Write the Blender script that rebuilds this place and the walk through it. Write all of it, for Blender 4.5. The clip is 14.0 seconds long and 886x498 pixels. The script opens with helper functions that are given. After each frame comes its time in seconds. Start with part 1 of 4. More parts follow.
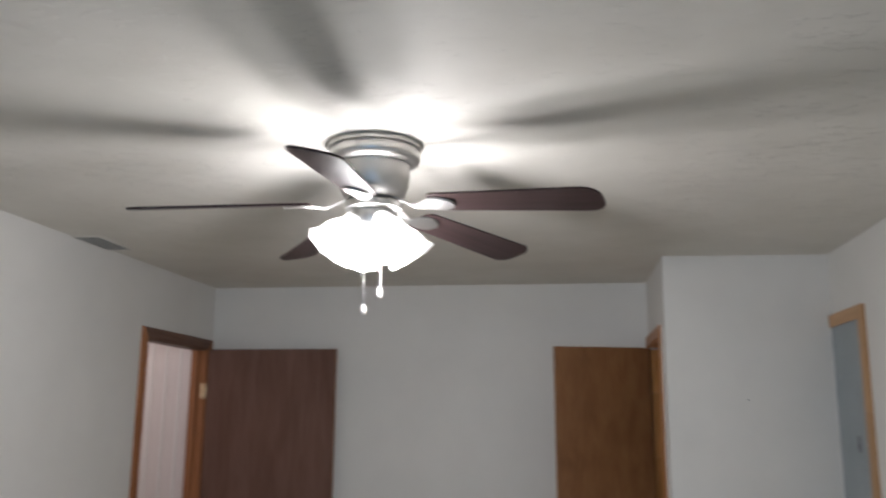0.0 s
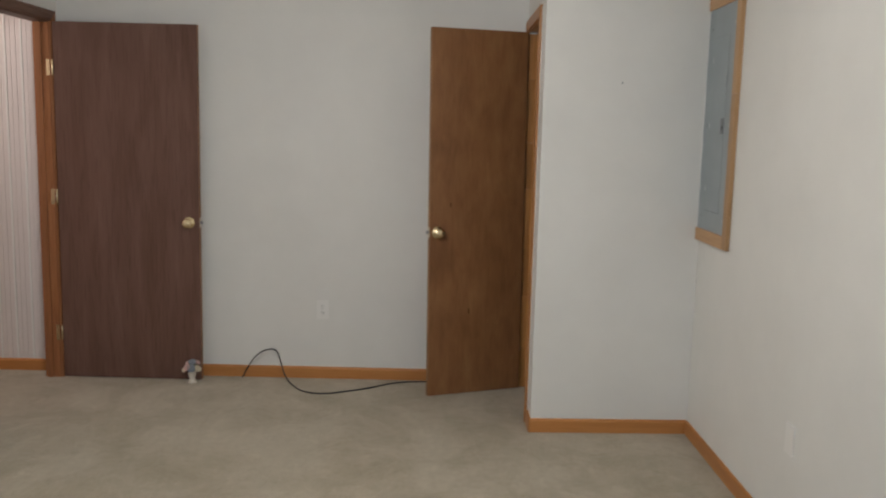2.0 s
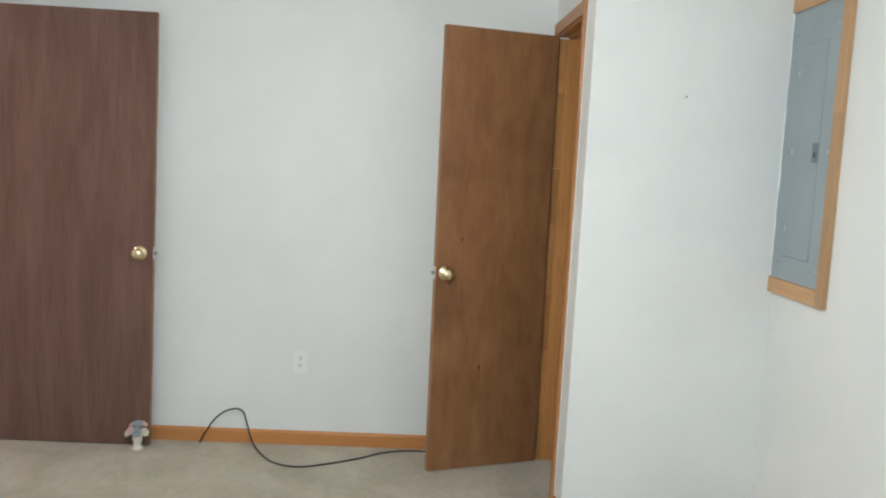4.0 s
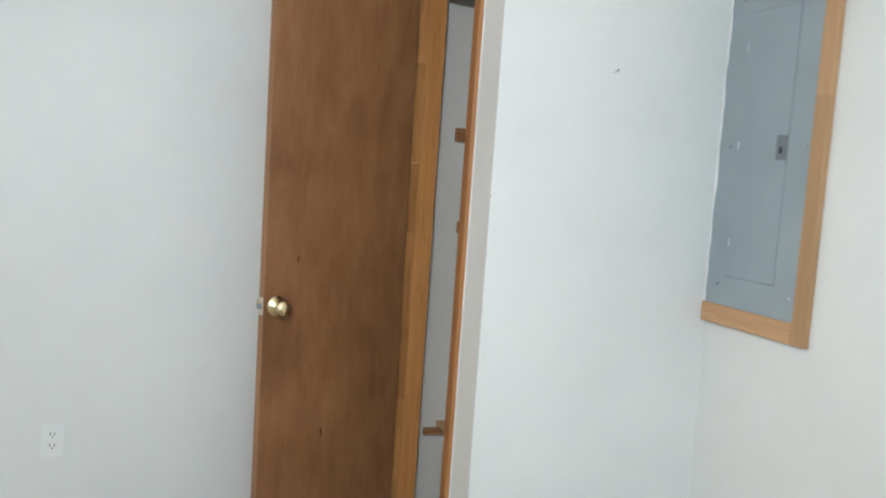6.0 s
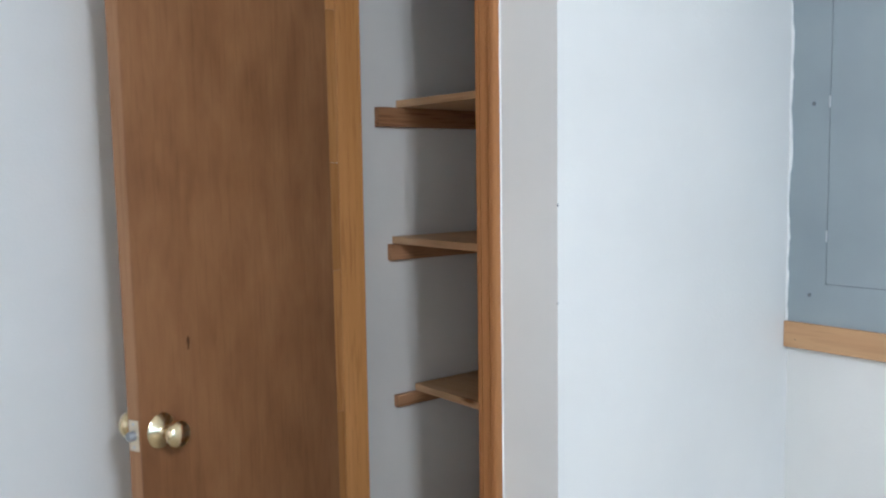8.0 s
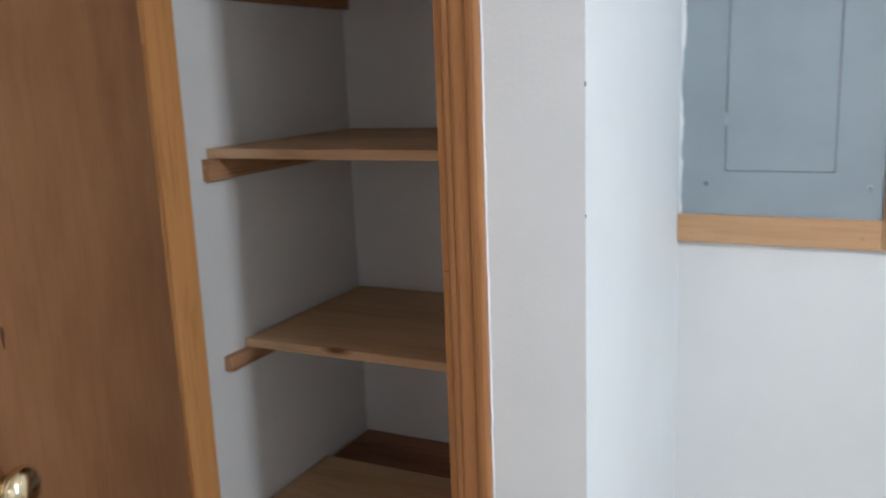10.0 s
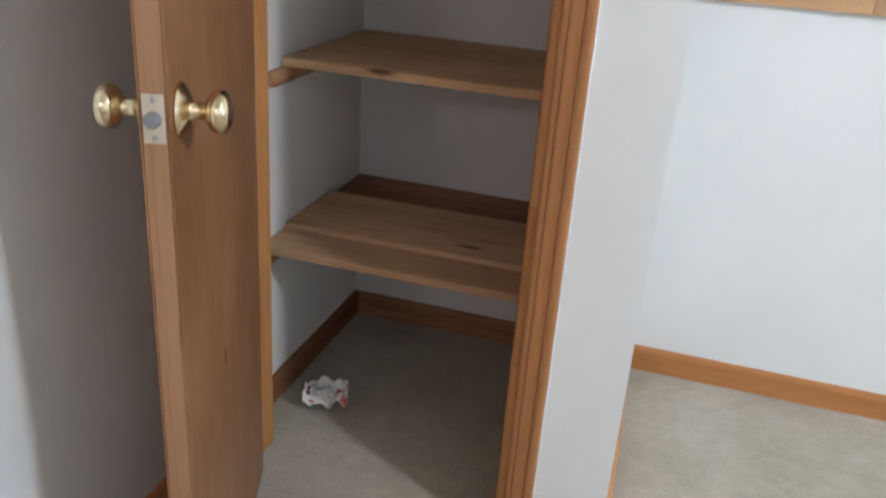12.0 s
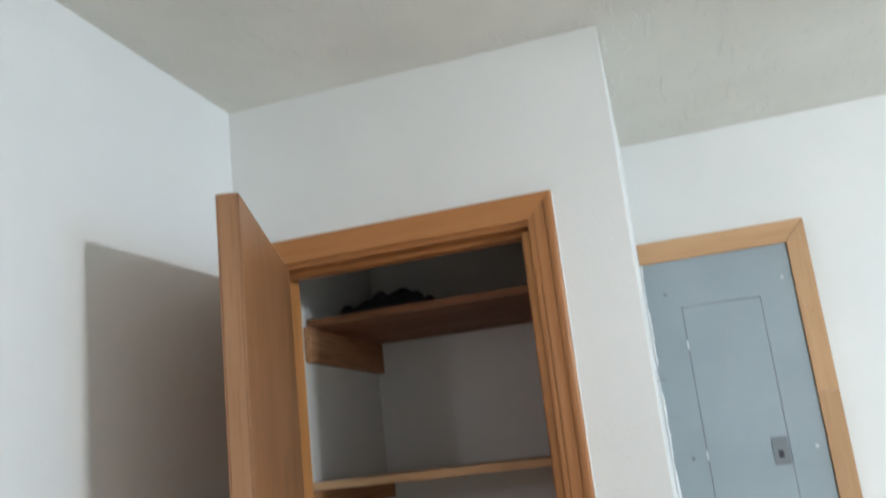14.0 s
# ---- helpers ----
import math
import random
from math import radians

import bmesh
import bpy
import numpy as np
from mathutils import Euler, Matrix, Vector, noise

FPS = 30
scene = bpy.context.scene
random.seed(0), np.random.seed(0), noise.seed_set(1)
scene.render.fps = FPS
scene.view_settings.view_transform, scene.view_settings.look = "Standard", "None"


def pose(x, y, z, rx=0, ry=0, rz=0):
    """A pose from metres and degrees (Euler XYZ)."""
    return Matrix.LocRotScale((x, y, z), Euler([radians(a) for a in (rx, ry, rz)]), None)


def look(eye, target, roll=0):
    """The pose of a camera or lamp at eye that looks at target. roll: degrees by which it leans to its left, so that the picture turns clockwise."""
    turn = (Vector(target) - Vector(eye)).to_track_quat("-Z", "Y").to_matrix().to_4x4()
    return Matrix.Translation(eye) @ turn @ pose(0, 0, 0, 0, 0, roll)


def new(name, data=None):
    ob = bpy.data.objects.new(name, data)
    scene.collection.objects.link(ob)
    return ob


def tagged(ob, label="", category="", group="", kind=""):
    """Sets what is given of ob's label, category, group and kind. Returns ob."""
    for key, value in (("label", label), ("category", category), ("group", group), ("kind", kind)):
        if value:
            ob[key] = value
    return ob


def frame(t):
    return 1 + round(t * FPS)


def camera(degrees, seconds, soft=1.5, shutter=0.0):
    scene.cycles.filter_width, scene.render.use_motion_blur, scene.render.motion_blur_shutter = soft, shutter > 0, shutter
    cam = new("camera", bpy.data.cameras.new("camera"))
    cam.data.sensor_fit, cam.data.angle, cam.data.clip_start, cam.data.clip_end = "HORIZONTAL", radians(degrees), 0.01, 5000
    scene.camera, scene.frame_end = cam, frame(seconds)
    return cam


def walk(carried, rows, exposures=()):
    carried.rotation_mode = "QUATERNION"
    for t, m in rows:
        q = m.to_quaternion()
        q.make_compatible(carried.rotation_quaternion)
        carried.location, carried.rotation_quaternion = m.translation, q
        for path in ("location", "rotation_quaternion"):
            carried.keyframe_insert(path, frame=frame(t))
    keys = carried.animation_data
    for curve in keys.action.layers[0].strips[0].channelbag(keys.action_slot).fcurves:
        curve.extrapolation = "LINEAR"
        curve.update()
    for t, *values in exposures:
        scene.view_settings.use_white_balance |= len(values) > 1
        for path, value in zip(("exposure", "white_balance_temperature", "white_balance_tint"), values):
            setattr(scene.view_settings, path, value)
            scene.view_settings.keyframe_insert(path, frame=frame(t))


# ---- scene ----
cam = camera(55.1, 14.0, soft=2.1, shutter=0.4)
PATH = [
    (0, (-0.506, -5.158, 1.645), (-0.779, -3.215, 2.037), 0.5),
    (0.5, (-0.463, -5.199, 1.653), (-0.481, -3.217, 1.922), 0.7),
    (0.7, (-0.446, -5.2, 1.654), (-0.405, -3.21, 1.843), 0.7),
    (1, (-0.463, -5.213, 1.594), (-0.36, -3.217, 1.671), 1.0),
    (1.5, (-0.451, -5.139, 1.543), (-0.371, -3.147, 1.377), 1.2),
    (2, (-0.486, -4.992, 1.495), (-0.475, -3.011, 1.221), 1.4),
    (2.5, (-0.548, -4.835, 1.464), (-0.561, -2.853, 1.198), 1.5),
    (2.7, (-0.554, -4.766, 1.454), (-0.541, -2.78, 1.217), 2.1),
    (4.8, (-0.835, -3.724, 1.446), (-0.603, -1.746, 1.269), 3.1),
    (5, (-0.866, -3.62, 1.438), (-0.542, -1.653, 1.281), 3.5),
    (5.5, (-0.935, -3.353, 1.427), (-0.329, -1.454, 1.264), 4.3),
    (6, (-0.973, -3.066, 1.414), (-0.265, -1.204, 1.233), 4.0),
    (6.5, (-0.991, -2.779, 1.398), (-0.254, -0.928, 1.226), 3.3),
    (7, (-1.033, -2.502, 1.389), (-0.147, -0.717, 1.228), 1.4),
    (7.2, (-1.056, -2.382, 1.373), (-0.098, -0.631, 1.245), 0.5),
    (9.3, (-0.992, -1.323, 1.496), (0.545, -0.085, 1.17), -0.9),
    (9.5, (-0.982, -1.319, 1.448), (0.581, -0.114, 1.125), -1.5),
    (10, (-1.052, -1.165, 1.377), (0.705, -0.303, 0.968), -2.2),
    (10.5, (-1.126, -1.045, 1.322), (0.733, -0.442, 0.899), -1.4),
    (11, (-1.21, -0.951, 1.235), (0.63, -0.396, 0.684), 2.2),
    (11.5, (-1.274, -0.891, 1.192), (0.445, -0.288, 0.367), 4.0),
    (12, (-1.346, -0.878, 1.203), (0.423, -0.379, 0.415), 4.2),
    (12.5, (-1.434, -0.874, 1.327), (0.448, -0.36, 0.887), 1.1),
    (13, (-1.511, -0.892, 1.425), (0.421, -0.377, 1.365), -2.0),
    (13.5, (-1.579, -0.91, 1.568), (0.346, -0.421, 1.802), -5.2),
    (14, (-1.642, -0.938, 1.629), (0.228, -0.415, 2.102), -6.4),
]
EXPOSURES = [
    (0.0, -1.45, 5950, 14),
    (0.5, -1.77, 6150, 13),
    (1.0, -1.8, 6250, 12),
    (1.5, -1.5, 6350, 12),
    (2.0, -1.0, 6350, 12),
    (2.5, -0.5, 6050, 8),
    (2.7, -0.42, 6000, 7),
    (4.8, -0.09, 5600, 4),
    (6.0, -0.1, 5550, 5),
    (7.2, -0.08, 5250, 7),
    (9.3, -0.04, 5250, 10),
    (10.5, -0.03, 5350, 10),
    (11.5, 0.14, 5400, 10),
    (12.0, 0.2, 5300, 9),
    (12.5, 0.14, 5250, 8),
    (13.0, 0.11, 5350, 8),
    (13.5, 0.09, 5400, 7),
    (14.0, 0.14, 5400, 5),
]
walk(cam, [(t, look(eye, target, roll)) for t, eye, target, roll in PATH], EXPOSURES)

# ---- light ----
world = bpy.data.worlds.new("sky")
scene.world = world
world.use_nodes = True
sky = world.node_tree.nodes.new("ShaderNodeTexSky")
sky.sky_type = "NISHITA"
sky.sun_disc = False
sky.sun_elevation = radians(38)
sky.sun_rotation = radians(20)
world.node_tree.links.new(sky.outputs[0], world.node_tree.nodes["Background"].inputs[0])
world.node_tree.nodes["Background"].inputs[1].default_value = 0.1

LAMP = 37.0          # each of the fan's four bulbs
SHADE_GLOW = 6.0    # the frosted glass round them
DAYLIGHT = 38.0      # sky light through the window behind
HALL_LAMP = 20.0

# ---- plan, in metres ----
CEIL = 2.455
LEFT, RIGHT, BACK = -2.70, 0.80, -6.45       # the room's walls; the far wall is y = 0
BUMP = -0.856                                 # front of the closet at its outer corner
BUMP_IN = -0.828                              # and where it meets the side wall: it is a little out of square
CLOSET_BACK, CLOSET_SIDE = 0.787, -0.014
FAN = (-1.056, -2.745)

day = bpy.data.lights.new("window_daylight", "AREA")
day.shape, day.size, day.size_y, day.energy, day.color = "RECTANGLE", 1.5, 1.25, DAYLIGHT, (0.52, 0.76, 1.0)
day_ob = new("window_daylight", day)
day_ob.matrix_world = look((-0.95, BACK - 0.06, 1.5), (-0.95, 0, 1.3))
hall = bpy.data.lights.new("hall_bulb", "POINT")
hall.energy, hall.color, hall.shadow_soft_size = HALL_LAMP, (1.0, 0.87, 0.80), 0.06
new("hall_bulb", hall).location = (-3.75, -0.52, 2.05)


# ---- mesh helpers ----
def part(name, bm, material, parent=None, label=""):
    me = bpy.data.meshes.new(name)
    bm.to_mesh(me)
    bm.free()
    me.materials.append(material)
    ob = new(name, me)
    ob.parent = parent
    if label:
        ob["label"] = label
    return ob


def thing(name, m, label, category, group="", kind=""):
    ob = new(name)
    ob.empty_display_size = 0.1
    ob.matrix_basis = m
    return tagged(ob, label, category, group, kind)


def smooth(ob, angle=40):
    ob.data.shade_smooth()
    ob.data.set_sharp_from_angle(angle=radians(angle))
    return ob


def box(x0, x1, y0, y1, z0, z1, bevel=0.0, bm=None):
    """A box, with its edges rounded by bevel; added to bm if given."""
    own = bmesh.new()
    bmesh.ops.create_cube(own, size=1.0)
    for v in own.verts:
        v.co = ((x0 + x1) / 2 + v.co.x * (x1 - x0), (y0 + y1) / 2 + v.co.y * (y1 - y0), (z0 + z1) / 2 + v.co.z * (z1 - z0))
    if bevel:
        bmesh.ops.bevel(own, geom=list(own.edges), offset=bevel, segments=2, profile=0.5, affect="EDGES")
    bmesh.ops.recalc_face_normals(own, faces=own.faces)
    if bm is None:
        return own
    joined(bm, own)
    return bm


def joined(bm, other, m=None):
    """Adds the mesh of other, moved by m, to bm."""
    me = bpy.data.meshes.new("tmp")
    if m is not None:
        bmesh.ops.transform(other, matrix=m, verts=other.verts)
    other.to_mesh(me)
    other.free()
    bm.from_mesh(me)
    bpy.data.meshes.remove(me)
    return bm


def lathe(profile, steps=32, ripple=0.0, waves=0):
    """Turns (radius, height) pairs round z."""
    bm = bmesh.new()
    rings = []
    for k, (r, z) in enumerate(profile):
        ring = []
        for i in range(steps):
            a = 2 * math.pi * i / steps
            rr = r * (1 + ripple * (k / (len(profile) - 1)) ** 3 * math.cos(waves * a)) if waves else r
            ring.append(bm.verts.new((rr * math.cos(a), rr * math.sin(a), z)))
        rings.append(ring)
    for a, b in zip(rings, rings[1:]):
        for i in range(steps):
            j = (i + 1) % steps
            bm.faces.new((a[i], a[j], b[j], b[i]))
    if profile[0][0] > 0.0005 and not waves:
        bm.faces.new(rings[0][::-1])
    if profile[-1][0] > 0.0005 and not waves:
        bm.faces.new(rings[-1])
    bmesh.ops.remove_doubles(bm, verts=bm.verts, dist=1e-5)
    bmesh.ops.recalc_face_normals(bm, faces=bm.faces)
    return bm


def extruded(outline, depth):
    """A flat outline in x and z, made solid along y from 0 to depth."""
    bm = bmesh.new()
    face = bm.faces.new([bm.verts.new((x, 0, z)) for x, z in outline])
    out = bmesh.ops.extrude_face_region(bm, geom=[face])
    for v in out["geom"]:
        if isinstance(v, bmesh.types.BMVert):
            v.co.y += depth
    bmesh.ops.recalc_face_normals(bm, faces=bm.faces)
    return bm


def wall_with_hole(axis, at, thick, lo, hi, hole, top=CEIL):
    """A wall of the given thickness along x or y, with one opening (lo, hi, bottom, top) cut right through."""
    h0, h1, hb, ht = hole
    bm = bmesh.new()
    us, zs = [lo, h0, h1, hi], [0.0, hb, ht, top]
    if hb <= 0.0:
        zs = [0.0, ht, top]
    skip = (1, 0) if hb <= 0.0 else (1, 1)

    def co(u, z, d):
        return (u, at + d, z) if axis == "x" else (at + d, u, z)

    def cell(i, k):
        return 0 <= i < len(us) - 1 and 0 <= k < len(zs) - 1 and (i, k) != skip

    for i in range(len(us) - 1):
        for k in range(len(zs) - 1):
            if not cell(i, k):
                continue
            a, b, c, d = us[i], us[i + 1], zs[k], zs[k + 1]
            quads = [[(a, c, 0), (b, c, 0), (b, d, 0), (a, d, 0)], [(a, c, thick), (b, c, thick), (b, d, thick), (a, d, thick)]]
            for di, dk, e in ((-1, 0, [(a, c), (a, d)]), (1, 0, [(b, c), (b, d)]), (0, -1, [(a, c), (b, c)]), (0, 1, [(a, d), (b, d)])):
                if not cell(i + di, k + dk):
                    (p, q), (r, s) = e
                    quads.append([(p, q, 0), (r, s, 0), (r, s, thick), (p, q, thick)])
            for quad in quads:
                bm.faces.new([bm.verts.new(co(*v)) for v in quad])
    bmesh.ops.remove_doubles(bm, verts=bm.verts, dist=1e-5)
    bmesh.ops.recalc_face_normals(bm, faces=bm.faces)
    return bm


def tube(points, radius, name, material, parent=None, sides=6):
    cu = bpy.data.curves.new(name, "CURVE")
    cu.dimensions, cu.bevel_depth, cu.bevel_resolution, cu.resolution_u, cu.use_fill_caps = "3D", radius, 2, 6, True
    sp = cu.splines.new("BEZIER")
    sp.bezier_points.add(len(points) - 1)
    for bp, co in zip(sp.bezier_points, points):
        bp.co = co
        bp.handle_left_type = bp.handle_right_type = "AUTO"
    tmp = bpy.data.objects.new("tmp", cu)
    scene.collection.objects.link(tmp)
    me = bpy.data.meshes.new_from_object(tmp.evaluated_get(bpy.context.evaluated_depsgraph_get()))
    bpy.data.objects.remove(tmp)
    me.materials.clear()
    me.materials.append(material)
    me.name = name
    ob = new(name, me)
    ob.parent = parent
    me.shade_smooth()
    return ob


# ---- materials ----
def material(name, color, rough=0.5, metal=0.0):
    mat = bpy.data.materials.new(name)
    mat.use_nodes = True
    b = mat.node_tree.nodes["Principled BSDF"]
    b.inputs["Base Color"].default_value = (*color, 1)
    b.inputs["Roughness"].default_value = rough
    b.inputs["Metallic"].default_value = metal
    return mat, mat.node_tree, b


def node(tree, kind, **values):
    n = tree.nodes.new(kind)
    for key, value in values.items():
        n.inputs[key].default_value = value
    return n


def coords(tree, scale, random_shift=0.0):
    tc = tree.nodes.new("ShaderNodeTexCoord")
    mp = tree.nodes.new("ShaderNodeMapping")
    mp.inputs["Scale"].default_value = scale
    tree.links.new(tc.outputs["Object"], mp.inputs["Vector"])
    if random_shift:
        info = tree.nodes.new("ShaderNodeObjectInfo")
        mul = tree.nodes.new("ShaderNodeVectorMath")
        mul.operation = "SCALE"
        mul.inputs[0].default_value = (3.1, 5.7, 4.3)
        tree.links.new(info.outputs["Random"], mul.inputs["Scale"])
        add = tree.nodes.new("ShaderNodeVectorMath")
        tree.links.new(tc.outputs["Object"], add.inputs[0])
        tree.links.new(mul.outputs[0], add.inputs[1])
        tree.links.new(add.outputs[0], mp.inputs["Vector"])
    return mp.outputs["Vector"]


def ramp(tree, fac, stops):
    r = tree.nodes.new("ShaderNodeValToRGB")
    els = r.color_ramp.elements
    while len(els) < len(stops):
        els.new(0.5)
    for e, (p, c) in zip(els, stops):
        e.position, e.color = p, (*c, 1)
    tree.links.new(fac, r.inputs["Fac"])
    return r.outputs["Color"]


def mix(tree, fac, a, b, kind="MIX"):
    m = tree.nodes.new("ShaderNodeMix")
    m.data_type, m.blend_type = "RGBA", kind
    for socket, value in ((m.inputs[0], fac), (m.inputs[6], a), (m.inputs[7], b)):
        if isinstance(value, bpy.types.NodeSocket):
            tree.links.new(value, socket)
        elif isinstance(value, tuple):
            socket.default_value = (*value, 1)
        else:
            socket.default_value = value
    return m.outputs[2]


def bumped(tree, bsdf, height, strength, distance):
    b = node(tree, "ShaderNodeBump", Strength=strength, Distance=distance)
    tree.links.new(height, b.inputs["Height"])
    tree.links.new(b.outputs[0], bsdf.inputs["Normal"])
    return b


def paint(name, color, grain=140.0, strength=0.12, rough=0.55, mottle=0.04):
    """Rolled wall paint: fine stipple, faint mottling and scuffs."""
    mat, t, b = material(name, color, rough)
    fine = node(t, "ShaderNodeTexNoise", Scale=grain, Detail=3.0)
    t.links.new(coords(t, (1, 1, 1)), fine.inputs["Vector"])
    wide = node(t, "ShaderNodeTexNoise", Scale=1.7, Detail=5.0, Roughness=0.6)
    t.links.new(coords(t, (1, 1, 1)), wide.inputs["Vector"])
    dark = tuple(c * (1 - 2 * mottle) for c in color)
    t.links.new(ramp(t, wide.outputs["Fac"], [(0.3, dark), (0.7, color)]), b.inputs["Base Color"])
    bumped(t, b, fine.outputs["Fac"], strength, 0.004)
    return mat


def wood(name, dark, light, axis, rough=0.4, across=38.0, along=1.6, figure=0.55, pores=0.5, coat=0.0, knots=False, broad_across=5.5, broad_along=0.55):
    """Sawn wood: grain along one axis, broad figure, pores, and knots if asked for."""
    mat, t, b = material(name, light, rough)
    scale = [across] * 3
    scale["xyz".index(axis)] = along
    v = coords(t, scale, 1.0)
    fine = node(t, "ShaderNodeTexNoise", Scale=1.0, Detail=6.0, Roughness=0.62, Distortion=0.3)
    t.links.new(v, fine.inputs["Vector"])
    broad_scale = [broad_across] * 3
    broad_scale["xyz".index(axis)] = broad_along
    vb = coords(t, broad_scale, 1.0)
    broad = node(t, "ShaderNodeTexNoise", Scale=1.0, Detail=3.0, Roughness=0.5, Distortion=0.8)
    t.links.new(vb, broad.inputs["Vector"])
    base = ramp(t, fine.outputs["Fac"], [(0.28, dark), (0.72, light)])
    shade = ramp(t, broad.outputs["Fac"], [(0.32, tuple(1 - figure * k for k in (0.75, 0.9, 1.0))), (0.66, (1, 1, 1))])
    col = mix(t, 1.0, base, shade, "MULTIPLY")
    pore_scale = [150.0] * 3
    pore_scale["xyz".index(axis)] = 7.0
    pv = coords(t, pore_scale, 1.0)
    pore = node(t, "ShaderNodeTexNoise", Scale=1.0, Detail=2.0)
    t.links.new(pv, pore.inputs["Vector"])
    col = mix(t, pores, col, mix(t, 1.0, col, ramp(t, pore.outputs["Fac"], [(0.36, (0.35, 0.28, 0.25)), (0.46, (1, 1, 1))]), "MULTIPLY"))
    if knots:
        kv = coords(t, [7.5 if a != axis else 2.0 for a in "xyz"], 1.0)
        vor = node(t, "ShaderNodeTexVoronoi", Scale=1.0, Randomness=1.0)
        t.links.new(kv, vor.inputs["Vector"])
        col = mix(t, 1.0, col, ramp(t, vor.outputs["Distance"], [(0.03, (0.25, 0.16, 0.11)), (0.085, (1, 1, 1))]), "MULTIPLY")
    info = t.nodes.new("ShaderNodeObjectInfo")
    hue = node(t, "ShaderNodeHueSaturation")
    rng = node(t, "ShaderNodeMapRange")
    rng.inputs["To Min"].default_value, rng.inputs["To Max"].default_value = 0.84, 1.15
    t.links.new(info.outputs["Random"], rng.inputs["Value"])
    t.links.new(rng.outputs[0], hue.inputs["Value"])
    t.links.new(col, hue.inputs["Color"])
    t.links.new(hue.outputs[0], b.inputs["Base Color"])
    b.inputs["Specular IOR Level"].default_value = 0.16
    b.inputs["Coat Weight"].default_value = coat
    b.inputs["Coat Roughness"].default_value = 0.25
    bumped(t, b, fine.outputs["Fac"], 0.12, 0.002)
    return mat


WALL = paint("wall_paint", (0.80, 0.79, 0.755))
WALL_CLOSET = paint("closet_paint", (0.80, 0.785, 0.75), mottle=0.05)
CAULK = paint("caulk", (0.86, 0.86, 0.84), grain=60, strength=0.4)
WHITE_PLASTIC = material("white_plastic", (0.82, 0.81, 0.78), 0.35)[0]
DARK = material("dark_slot", (0.02, 0.02, 0.022), 0.6)[0]

CEILING_MAT, _t, _b = material("ceiling_texture", (0.80, 0.79, 0.76), 0.7)
_n = node(_t, "ShaderNodeTexNoise", Scale=1.0, Detail=3.0, Roughness=0.6, Distortion=0.5)
_t.links.new(coords(_t, (16, 62, 27)), _n.inputs["Vector"])
_p = node(_t, "ShaderNodeTexNoise", Scale=5.5, Detail=3.0, Roughness=0.6)
_t.links.new(coords(_t, (1, 1, 1)), _p.inputs["Vector"])
_r = mix(_t, 1.0, ramp(_t, _n.outputs["Fac"], [(0.585, (0, 0, 0)), (0.625, (1, 1, 1))]), ramp(_t, _p.outputs["Fac"], [(0.43, (0, 0, 0)), (0.57, (1, 1, 1))]), "MULTIPLY")
_n2 = node(_t, "ShaderNodeTexNoise", Scale=2.2, Detail=5.0, Roughness=0.6)
_t.links.new(coords(_t, (1, 1, 1)), _n2.inputs["Vector"])
_t.links.new(ramp(_t, _n2.outputs["Fac"], [(0.3, (0.73, 0.705, 0.64)), (0.7, (0.82, 0.795, 0.735))]), _b.inputs["Base Color"])
bumped(_t, _b, _r, 0.6, 0.009)

CARPET, _t, _b = material("carpet_pile", (0.4, 0.36, 0.29), 0.95)
_f = node(_t, "ShaderNodeTexNoise", Scale=130.0, Detail=5.0, Roughness=0.8)
_t.links.new(coords(_t, (1, 1, 1)), _f.inputs["Vector"])
_m = node(_t, "ShaderNodeTexNoise", Scale=30.0, Detail=5.0, Roughness=0.75, Distortion=0.4)
_t.links.new(coords(_t, (1, 1, 1)), _m.inputs["Vector"])
_w = node(_t, "ShaderNodeTexNoise", Scale=2.4, Detail=6.0, Roughness=0.62, Distortion=0.5)
_t.links.new(coords(_t, (1, 1, 1)), _w.inputs["Vector"])
_s = node(_t, "ShaderNodeTexNoise", Scale=1.0, Detail=4.0, Roughness=0.7, Distortion=0.6)
_t.links.new(coords(_t, (11, 4.5, 8)), _s.inputs["Vector"])
_c = ramp(_t, _f.outputs["Fac"], [(0.3, (0.415, 0.364, 0.276)), (0.7, (0.61, 0.545, 0.423))])
_c = mix(_t, 1.0, _c, ramp(_t, _m.outputs["Fac"], [(0.34, (0.86, 0.85, 0.835)), (0.64, (1.0, 1.0, 1.0))]), "MULTIPLY")
_c = mix(_t, 1.0, _c, ramp(_t, _w.outputs["Fac"], [(0.38, (0.79, 0.765, 0.71)), (0.6, (1.0, 1.0, 1.0))]), "MULTIPLY")
_c = mix(_t, 1.0, _c, ramp(_t, _s.outputs["Fac"], [(0.4, (0.94, 0.935, 0.92)), (0.56, (1.0, 1.0, 1.0)), (0.72, (1.1, 1.1, 1.11))]), "MULTIPLY")
_t.links.new(_c, _b.inputs["Base Color"])
_h = mix(_t, 0.5, _f.outputs["Fac"], _m.outputs["Fac"])
bumped(_t, _b, _h, 0.7, 0.012)
_b.inputs["Sheen Weight"].default_value = 0.25

